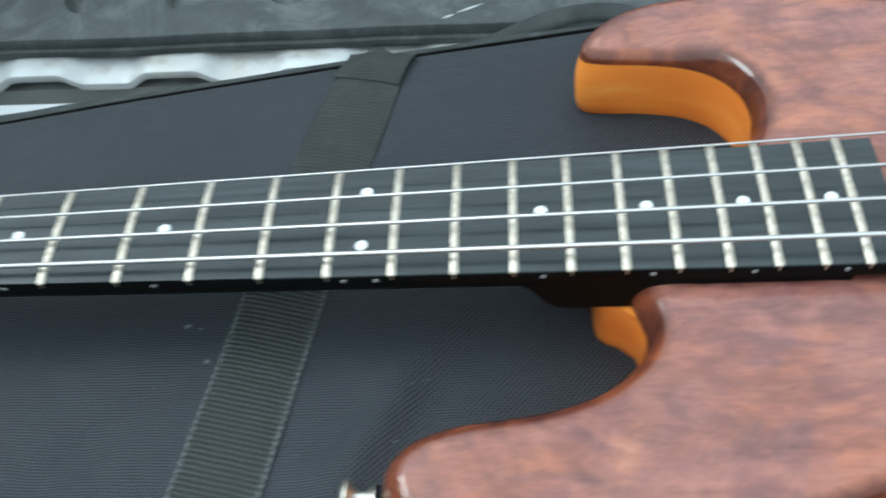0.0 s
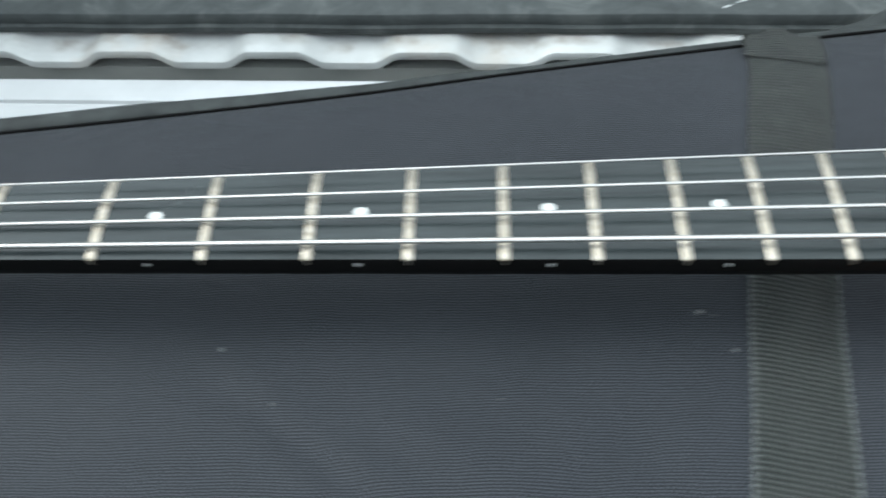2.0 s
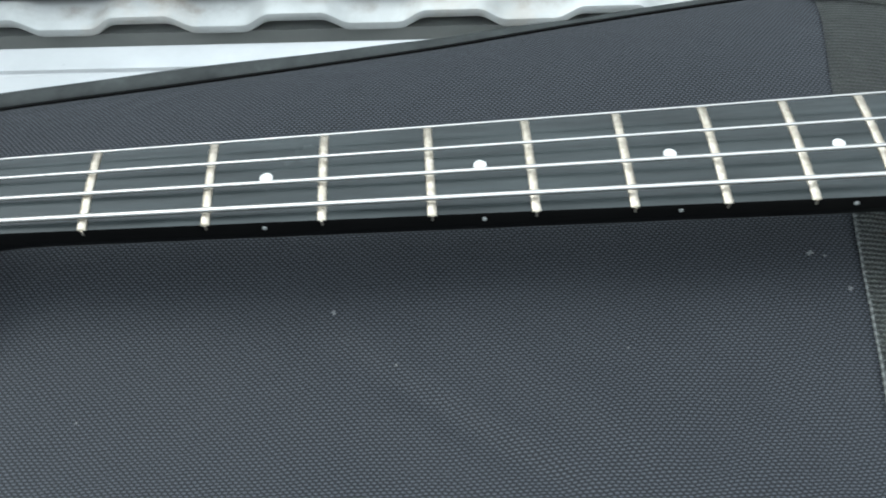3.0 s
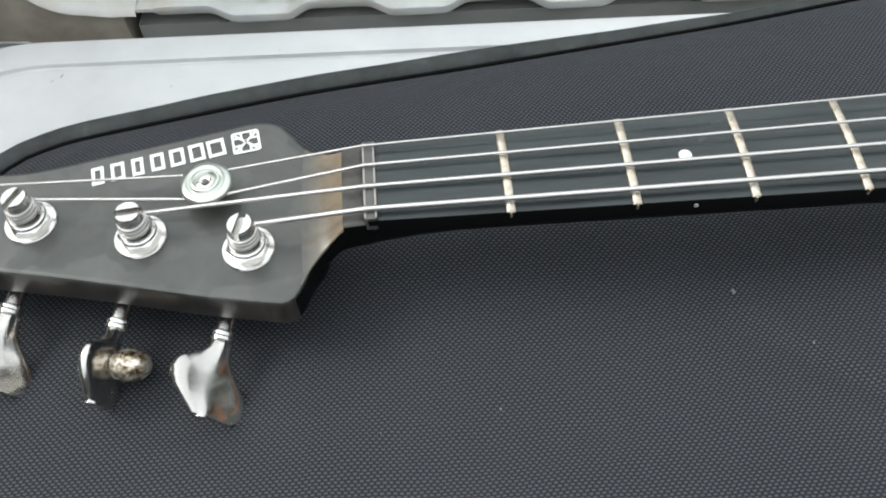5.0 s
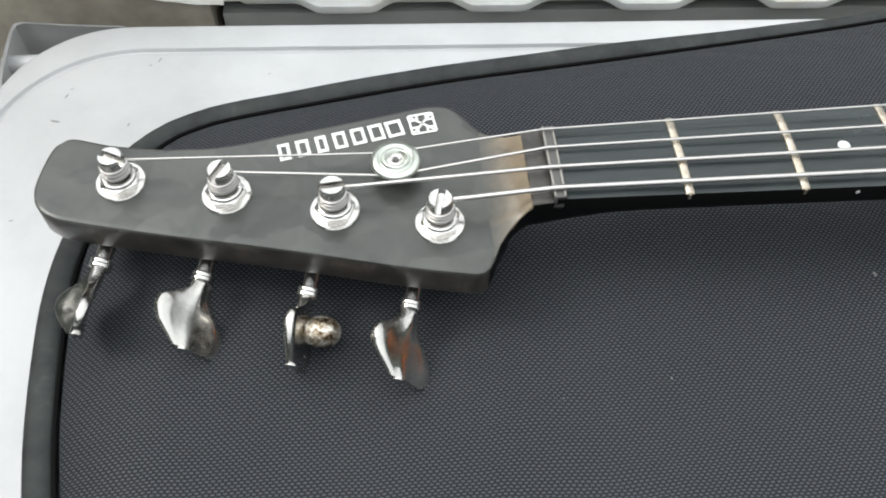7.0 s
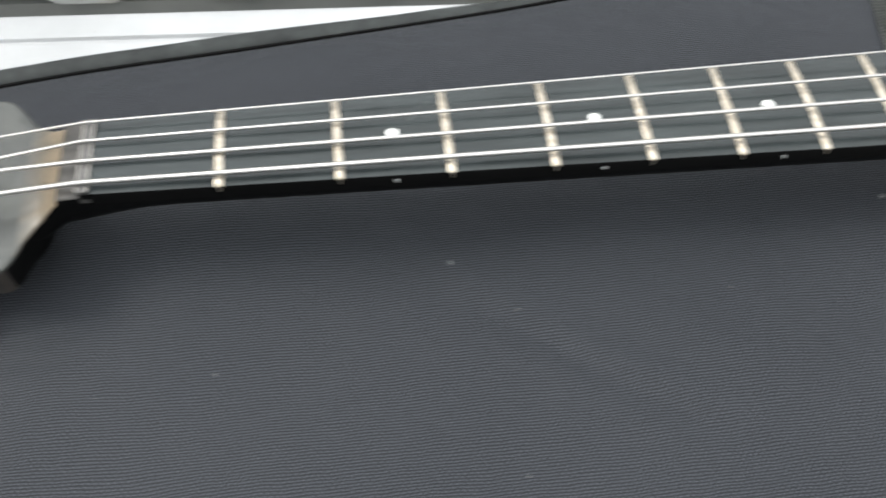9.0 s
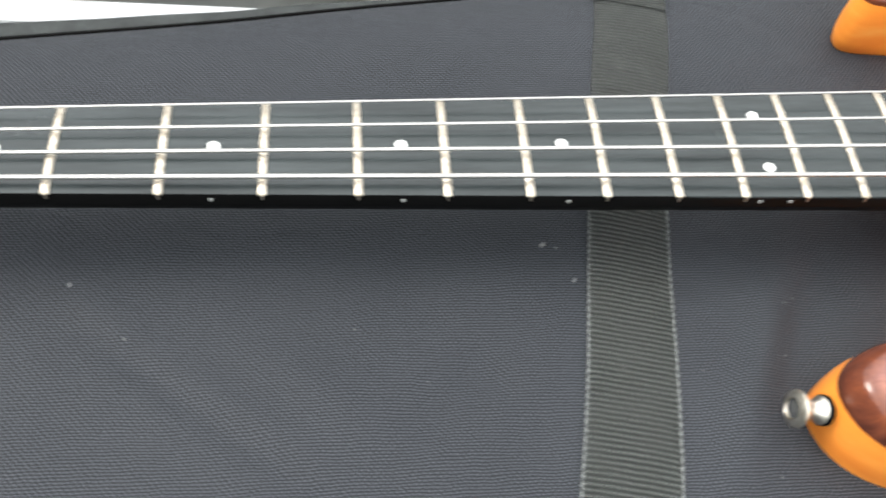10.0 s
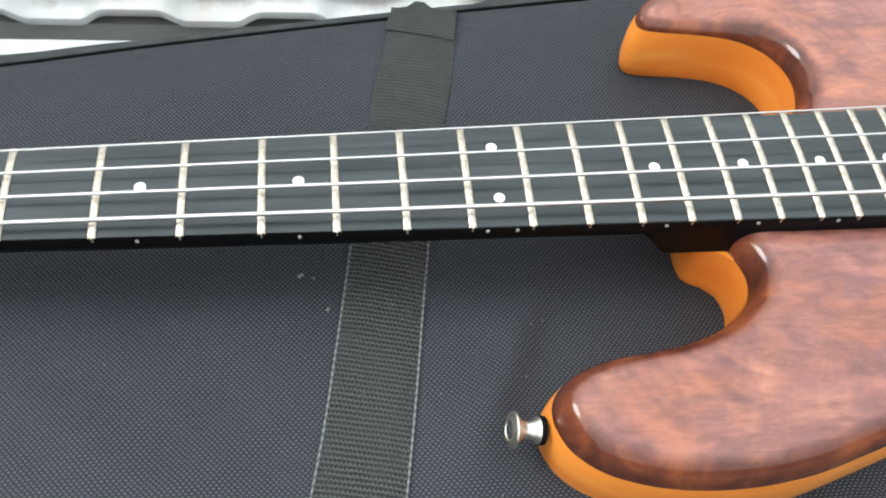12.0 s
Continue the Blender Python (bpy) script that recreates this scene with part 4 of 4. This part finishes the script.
part("neck_heel", skin(bmesh.new(), rings, True, True, True), neck_mat, neck, "squared black heel of the neck", m=NECK)
END = 0.6385
xs = [k * END / 60 for k in range(61)]
rings = []
for x in xs:
    h = half(x)
    q = near_half(x)
    up = [(x, (h if f > 0 else q) * f, crown(x, h * f) - (0.0005 if abs(f) == 1 else 0)) for f in (1, 0.985, 0.9, 0.7, 0.4, 0, -0.4, -0.7, -0.9, -0.985, -1)]
    rings.append(up + [(x, -q - 0.0006, 0.0538), (x, h, 0.0538)])
board = part("fretboard", skin(bmesh.new(), rings, True, True, True), board_mat, bass, "dark blackish fretboard with white dots", m=NECK)
# sides take the neck's near black, with their shade put into the colour
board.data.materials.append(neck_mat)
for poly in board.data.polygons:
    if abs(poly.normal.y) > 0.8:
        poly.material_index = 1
for n in range(1, 22):
    x = fret_x(n)
    h, q = half(x) + 0.0004, near_half(x) + 0.0002
    rings = []
    for f in (-1, -0.97, -0.6, -0.2, 0.2, 0.6, 0.97, 1):
        y = f * (h if f > 0 else q)
        hh = 0.0012 if abs(f) < 0.99 else 0.0006
        z = crown(x, min(max(y, -near_half(x)), half(x)))
        rings.append([(x + dx, y, z + dz * hh) for dx, dz in ((-0.0017, -0.2), (-0.0016, 0.5), (-0.0010, 0.90), (0, 1), (0.0010, 0.90), (0.0016, 0.5), (0.0017, -0.2))])
    fret = skin(bmesh.new(), rings, True, True, True)
    box(x - 0.0004, x + 0.0004, -q - 0.0005, -q + 0.001, BOARD - 0.0022, BOARD + 0.0004, None, fret)
    part("fret", fret, fret_mat, board, m=NECK)
for n, y in [(3, 0.0002), (5, 0.0002), (7, 0.0002), (9, 0.0002), (12, 0.0150), (12, -0.0130), (15, 0.0002), (17, 0.0002), (19, 0.0002), (21, 0.0002)]:
    x = (fret_x(n) + fret_x(n - 1)) / 2
    part("dot_inlay", lathe([(0.0025, -0.0006), (0.0025, 0.0002), (0.0023, 0.0003)], Matrix.Translation((x, y, crown(x, y))), 20), dot_mat, board, "round white inlay", m=NECK)
for n, dx in [(3, 0), (5, 0), (7, 0), (9, 0), (12, -0.0065), (12, 0.0065), (15, 0), (17, 0), (19, 0), (21, 0)]:
    x = (fret_x(n) + fret_x(n - 1)) / 2 + dx
    part("side_dot", lathe([(0.0009, -0.0004), (0.0009, 0.0002)], Matrix.Translation((x, -near_half(x) - 0.0004, 0.0573)) @ Matrix.Rotation(radians(90), 4, "X"), 10), side_dot_mat, board, m=NECK)
nut = part("nut", box(-0.0046, 0.0, -0.0180, 0.0194, 0.0545, 0.0617, bevel=0.0004), nut_mat, bass, "grey string nut with pale worn edges", m=NECK)
for x in (-0.0043, -0.0003):
    part("nut_edge", box(x - 0.0004, x + 0.0004, -0.0174, 0.0188, 0.0612, 0.0621, bevel=0.0002), nut_edge_mat, nut, "pale worn edge of the nut", m=NECK)
part("nut_end", box(-0.0034, 0.0006, -0.0187, -0.0178, 0.0578, 0.0610, bevel=0.0003), neck_mat, nut, "black end of the nut slot", m=NECK)
pad = []
for x, z in ((-0.0131, 0.0583), (-0.0122, 0.0588), (-0.0050, 0.0594), (-0.0044, 0.0590)):
    pad.append([(x, -0.0184, 0.0540), (x, -0.0184, z - 0.0008), (x, -0.0178, z - 0.0001), (x, -0.0168, z), (x, 0.0, z + 0.0006), (x, 0.0184, z), (x, 0.0194, z - 0.0001), (x, 0.0198, z - 0.0008), (x, 0.0198, 0.0540)])
shelf = part("nut_shelf", skin(bmesh.new(), pad, True, True, True), shelf_mat, bass, "dark flat shelf behind the nut", m=NECK)
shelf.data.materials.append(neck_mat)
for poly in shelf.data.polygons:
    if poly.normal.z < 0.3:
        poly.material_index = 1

# headstock
HEAD_Z, HEAD_B = 0.049, 0.033
HEAD = [(-0.0205, -0.0100), (-0.0210, -0.0170), (-0.0228, -0.0222), (-0.0268, -0.0282), (-0.0298, -0.0350), (-0.0325, -0.0395), (-0.0355, -0.0414), (-0.0400, -0.0413), (-0.069, -0.0352), (-0.113, -0.0240), (-0.158, -0.0137), (-0.195, -0.0045), (-0.2070, -0.0002),
        (-0.2135, 0.0062), (-0.2155, 0.0165), (-0.2115, 0.0345), (-0.2075, 0.0392), (-0.2025, 0.0408), (-0.187, 0.0360), (-0.170, 0.0328), (-0.155, 0.0314), (-0.139, 0.0315), (-0.115, 0.0355), (-0.085, 0.0410), (-0.065, 0.0450),
        (-0.052, 0.0476), (-0.0455, 0.0474), (-0.0385, 0.0445), (-0.0295, 0.0325), (-0.0235, 0.0265), (-0.0212, 0.0190), (-0.0205, 0.0110)]
head_line = spline([(*p, 0) for p in HEAD], 160, False)
hb_ = slab(head_line, [(-0.0018, HEAD_B), (-0.0004, HEAD_B + 0.0006), (0.0, HEAD_B + 0.002), (0.0, HEAD_Z - 0.0016), (-0.0004, HEAD_Z - 0.0005), (-0.0013, HEAD_Z - 0.00005), (-0.0016, HEAD_Z), (-0.0022, HEAD_Z)], True, True)
head = part("headstock", hb_, head_mat, bass, "dark glossy headstock, blotchy reflections painted into its colour")
head.data.materials.append(head_side_mat)
head.data.materials.append(neck_mat)
for poly in head.data.polygons:
    if poly.normal.z < 0.3:
        poly.material_index = 2 if poly.center.x > -0.0325 else 1
rings = []
for x in [-0.0340 + 0.00142 * k for k in range(16)]:
    h1, h2, z = join_at(x)
    rings.append([(x, h1 + 0.003, 0.044), (x, h1, z - 0.0011), (x, h1 + 0.0004, z - 0.0003), (x, h1 + 0.0013, z), (x, (h1 + h2) / 2, z + 0.0003), (x, h2 - 0.0013, z), (x, h2 - 0.0004, z - 0.0003), (x, h2, z - 0.0011), (x, h2 - 0.003, 0.044)])
part("nut_slope", skin(bmesh.new(), rings, True, True, True), ramp_mat, bass, "brown slope behind the nut, browner towards it")

# printed mark and letter-sized bars on the headstock
for k, w in enumerate((0.0085, 0.0075, 0.0072, 0.0068, 0.0060, 0.0068, 0.0062)):
    x = -0.0655 - 0.0079 * k
    y = 0.0352 - 0.0016 * k
    m = Matrix.Translation((x, y, HEAD_Z + 0.0001)) @ Matrix.Rotation(radians(13 - 0.4 * k), 4, "Z")
    b = box(-w / 2 + 0.0006, w / 2 - 0.0006, -0.0046, -0.0030, 0, 0.0003, m)
    box(-w / 2 + 0.0006, w / 2 - 0.0006, 0.0030, 0.0046, 0, 0.0003, m, b)
    box(-w / 2 + 0.0006, -w / 2 + 0.0020, -0.0030, 0.0030, 0, 0.0003, m, b)
    box(w / 2 - 0.0020, w / 2 - 0.0006, -0.0030, 0.0030, 0, 0.0003, m, b)
    part("printed_bar", b, print_mat, head, "plain white printed shape", smooth=False)
m = Matrix.Translation((-0.0533, 0.0372, HEAD_Z + 0.0001)) @ Matrix.Rotation(radians(9), 4, "Z")
b = bmesh.new()
for a in (45, -45):
    box(-0.0072, 0.0072, -0.0005, 0.0005, 0, 0.0003, m @ Matrix.Rotation(radians(a), 4, "Z"), b)
for a in range(4):
    box(0.0015, 0.0058, -0.0030, -0.0020, 0.00002, 0.00032, m @ Matrix.Rotation(radians(90 * a), 4, "Z"), b)
    box(0.0048, 0.0058, -0.0052, 0.0052, 0.00004, 0.00034, m @ Matrix.Rotation(radians(90 * a), 4, "Z"), b)
    box(0.0020, 0.0050, 0.0012, 0.0022, 0.00006, 0.00036, m @ Matrix.Rotation(radians(90 * a), 4, "Z"), b)
part("printed_square", b, print_mat, head, "plain white printed square mark", smooth=False)

# tuning machines: post with slot, hex nut on a washer, shaft and winged key
POSTS = [(-0.1799, 0.0148, -28, 128), (-0.1362, 0.0049, 60, 62), (-0.0921, -0.0067, 5, 24), (-0.0502, -0.0165, 75, 62)]
EXITS = [(-0.1905, -0.0100), (-0.1480, -0.0200), (-0.1045, -0.0310), (-0.0630, -0.0405)]
OUT = Vector((-0.225, -0.970, -0.10)).normalized()
for (px, py, slot, spin), (ex, ey) in zip(POSTS, EXITS):
    at = Matrix.Translation((px, py, HEAD_Z))
    tuner = part("tuning_machine", lathe([(0.0102, 0.0), (0.0103, 0.0007), (0.0099, 0.0012), (0.0084, 0.0014)], at, 32), chrome, bass, "chrome tuning machine with washer and winged key")
    nutb = lathe([(0.0082, 0.0013), (0.0084, 0.0019), (0.0084, 0.0033), (0.0072, 0.0042)], at @ Matrix.Rotation(radians(slot), 4, "Z"), 6)
    part("hex_nut", nutb, nickel, tuner)
    post = lathe([(0.0072, 0.0040), (0.0070, 0.0050), (0.0063, 0.0054), (0.0064, 0.0060), (0.0042, 0.0063), (0.0042, 0.0118), (0.0050, 0.0121), (0.0052, 0.0126), (0.0052, 0.0133)], at, 28)
    for sgn in (0, 180):
        rot = at @ Matrix.Rotation(radians(slot + sgn), 4, "Z")
        arc = [(0.0052 * math.cos(radians(a)), 0.0052 * math.sin(radians(a))) for a in range(12, 169, 12)]
        low = [rot @ Vector((x, max(y, 0.0011), 0.0131)) for x, y in arc]
        mid = [rot @ Vector((x, max(y, 0.0011), 0.0160)) for x, y in arc]
        hi = [rot @ Vector((x * 0.88, max(y * 0.86, 0.0015), 0.0171)) for x, y in arc]
        skin(post, [low, mid, hi], True, True, True)
    part("post", post, nickel, tuner)
    for k in range(3):
        z = HEAD_Z + 0.0067 + k * 0.0018
        coil = [(px + (0.0054 - 0.0002 * k) * math.cos(radians(a)), py + (0.0054 - 0.0002 * k) * math.sin(radians(a)), z + 0.0018 * a / 360) for a in range(0, 361, 15)]
        part("string_coil", tube(coil, 0.00082, 8), string_mat, tuner)
    base = Vector((ex, ey + 0.0045, 0.0275)) - OUT * 0.004
    m = Matrix.Translation(base) @ OUT.to_track_quat("Z", "Y").to_matrix().to_4x4()
    part("shaft", lathe([(0.0034, -0.004), (0.0034, 0.0075), (0.0046, 0.0078), (0.0048, 0.0086), (0.0046, 0.0094), (0.0044, 0.0098), (0.0048, 0.0104), (0.0046, 0.0116), (0.0034, 0.0122)], m, 18), nickel, tuner)
    aim = m.to_3x3().inverted() @ Vector((0.2, -0.45, 0.87))
    left = m.to_3x3().inverted() @ Vector((-1.0, 0.1, 0.1))
    phi = math.atan2(aim.y, aim.x)
    sense = 1 if math.sin(math.atan2(left.y, left.x) - phi) > 0 else -1
    spin_at = phi + sense * radians(spin)
    rings = []
    wings = [spin_at, spin_at - sense * radians({62: 186, 128: 132}.get(spin, 176))]
    for s, R1, R2, rv, th in ((0.0118, 0.0036, 0.0036, 0.0030, 0.0020), (0.0150, 0.0046, 0.0040, 0.0028, 0.0018), (0.0180, 0.0086, 0.0048, 0.0025, 0.0016), (0.0205, 0.0132, 0.0062, 0.0022, 0.0017), (0.0228, 0.0154, 0.0080, 0.0019, 0.0020), (0.0250, 0.0158, 0.0100, 0.0018, 0.0023),
                              (0.0280, 0.0152, 0.0124, 0.0018, 0.0024), (0.0310, 0.0128, 0.0139, 0.0019, 0.0022), (0.0338, 0.0094, 0.0142, 0.0021, 0.0019), (0.0362, 0.0062, 0.0130, 0.0024, 0.0016), (0.0378, 0.0042, 0.0102, 0.0028, 0.0014)):
        lobes = []
        for k in range(2):
            d = Vector((math.cos(wings[k]), math.sin(wings[k])))
            n = Vector((-d.y, d.x)) * -sense
            R = (R1 * (1.06 if spin == 62 else 1), R2 * (1.30 if spin == 62 else 1))[k]
            side = Matrix.Rotation(radians({62: 92, 128: 66}.get(spin, 86) if k == 0 else 86) * -sense, 2) @ d
            lobes.append(([d * (R * 0.86) - n * th, d * (R * 0.96) - n * (th * 0.75), d * R - n * (th * 0.2), d * R + n * (th * 0.2), d * (R * 0.96) + n * (th * 0.75), d * (R * 0.86) + n * th], side * rv))
        ring = []
        for k in range(2):
            tip_pts, mid = lobes[k]
            a, c = tip_pts[-1], lobes[1 - k][0][0]
            ring += tip_pts + [a.lerp(mid, u) * (1 - 0.32 * u * (1 - u)) for u in (0.25, 0.5, 0.75)] + [mid] + [mid.lerp(c, u) * (1 - 0.32 * u * (1 - u)) for u in (0.25, 0.5, 0.75)]
        ring = [m @ Vector((p.x, p.y, 0.0118 + (s - 0.0118) * 1.12)) for p in ring]
        rings.append(ring)
    part("key", skin(bmesh.new(), rings, True, True, True), chrome, tuner, "polished butterfly key")
    if spin == 24:
        d = Vector((math.cos(phi - sense * 1.75), math.sin(phi - sense * 1.75)))
        tip = m @ Matrix.Translation((d.x * 0.0088, d.y * 0.0088, 0.0236)) @ Vector((d.x, d.y, -0.25)).to_track_quat("Z", "Y").to_matrix().to_4x4()
        part("worn_wing", lathe([(0.0030, -0.0075), (0.0054, -0.0050), (0.0064, -0.0012), (0.0064, 0.0020), (0.0054, 0.0054), (0.0034, 0.0076), (0.0010, 0.0086)], tip, 20), worn_brass, tuner, "worn key wing with the plating rubbed to brown")
    part("key_screw", lathe([(0.0026, 0.0406), (0.0026, 0.0417), (0.0014, 0.0421)], m, 12), nickel, tuner)

# string tree
TREE = Vector((-0.0662, 0.0107, 0.0))
tm = Matrix.Translation((TREE.x, TREE.y, HEAD_Z))
tree = part("string_tree", lathe([(0.0040, 0.0), (0.0040, 0.0070), (0.0096, 0.0073), (0.0103, 0.0080), (0.0101, 0.0088), (0.0094, 0.0094), (0.0078, 0.0098), (0.0074, 0.0094), (0.0066, 0.0090), (0.0058, 0.0094), (0.0054, 0.0102), (0.0048, 0.0104), (0.0042, 0.0100), (0.0036, 0.0090)], tm, 40), tree_mat, bass, "round worn metal string tree")
part("screw", lathe([(0.0036, 0.0086), (0.0034, 0.0094), (0.0024, 0.0098), (0.0018, 0.0094), (0.0010, 0.0092)], tm, 20), chrome, tree)
part("screw_socket", lathe([(0.0013, 0.0093), (0.0013, 0.00955)], tm @ Matrix.Rotation(0.5, 4, "Z"), 6), nut_mat, tree, smooth=False)

# strings, thin to thick, from the bridge over the nut to their posts
BRIDGE_Z = 0.0700
tree_z = HEAD_Z + 0.0066
for k, r in enumerate((0.00048, 0.00066, 0.00086, 0.00108)):
    yn, yb = 0.0165 - 0.01025 * k + (0.0004 if k in (1, 2) else 0), 0.0300 - 0.019 * k
    px, py = POSTS[k][:2]
    pts = [Vector((SCALE, yb, BRIDGE_Z)), Vector((0.445, (yn + yb) / 2, 0.0660)), Vector((0.0, yn, 0.0631)), Vector((-0.0038, yn, 0.0631))]
    pts = [NECK @ p for p in pts]
    if k == 0:
        pts += [Vector((TREE.x + 0.004, TREE.y + 0.0066, tree_z)), Vector((TREE.x - 0.004, TREE.y + 0.0058, tree_z))]
    if k == 1:
        pts += [Vector((TREE.x + 0.004, TREE.y - 0.0056, tree_z)), Vector((TREE.x - 0.004, TREE.y - 0.0062, tree_z))]
    pts.append(Vector((px + 0.001, py + 0.0050, HEAD_Z + 0.0086)))
    part("string", tube(pts, r, 10), string_mat, bass, "bright wound steel bass string")
bp = box(0.875, 0.935, -0.042, 0.042, 0.0515, 0.0545, bevel=0.0008)
for k in range(4):
    y = 0.0285 - 0.019 * k
    box(0.880, 0.905, y - 0.0075, y + 0.0075, 0.0545, 0.0685, None, bp, 0.001)
box(0.930, 0.936, -0.042, 0.042, 0.0545, 0.0680, None, bp, 0.0008)
part("bridge", bp, chrome, bass, "chrome bridge", m=NECK)

# strap button on the near horn
bm_ = Matrix.Translation((0.4380, -0.1092, 0.0300)) @ Vector((-1.0, 0.03, 0.20)).to_track_quat("Z", "Y").to_matrix().to_4x4()
button = part("strap_button", lathe([(0.0058, 0.0004), (0.0056, 0.0012), (0.0042, 0.0024), (0.0036, 0.0048), (0.0038, 0.0070), (0.0052, 0.0090), (0.0072, 0.0102), (0.0076, 0.0110), (0.0074, 0.0117), (0.0058, 0.0126), (0.0046, 0.0130), (0.0043, 0.0120)], bm_, 28), button_mat, bass, "worn nickel strap button on a black felt washer")
part("felt_washer", lathe([(0.0060, -0.002), (0.0062, 0.0), (0.0061, 0.0004), (0.0054, 0.0006)], bm_, 24), felt, button)
part("screw_head", lathe([(0.0040, 0.0115), (0.0040, 0.0126), (0.0020, 0.0133)], bm_, 16), nickel, button)

# lint caught in the weave
lint_mat = material("pale_lint", (0.16, 0.16, 0.16), 0.9)
rng = random.Random(4)
lb = bmesh.new()
spots = [(0.342, -0.020, 0.0014), (0.354, -0.038, 0.0010), (0.140, -0.034, 0.0010), (0.368, -0.081, 0.0008), (0.348, -0.0215, 0.0006), (0.165, -0.06, 0.0006), (0.04, -0.075, 0.0006)]
spots += [(rng.uniform(-0.15, 0.5), rng.uniform(-0.14, -0.03), rng.uniform(0.0002, 0.0005)) for _ in range(14)] + [(rng.uniform(0.0, 0.5), rng.uniform(0.04, 0.10), rng.uniform(0.0002, 0.0004)) for _ in range(4)]
for x, y, r in spots:
    z = bag_z(x, y) + (0.0024 if 0.33 < x < 0.44 and x != 0.342 and x != 0.354 and x != 0.348 else 0.0002)
    a = rng.uniform(0, 3.14)
    for k in range(2):
        d = Vector((math.cos(a + k), math.sin(a + k), 0)) * r
        tube([Vector((x, y, z)) - d, Vector((x, y, z + r * 0.35)), Vector((x, y, z)) + d], r * 0.35, 5, lb)
tagged(part("lint", lb, lint_mat, bag), "specks of pale lint", kind="stuff")
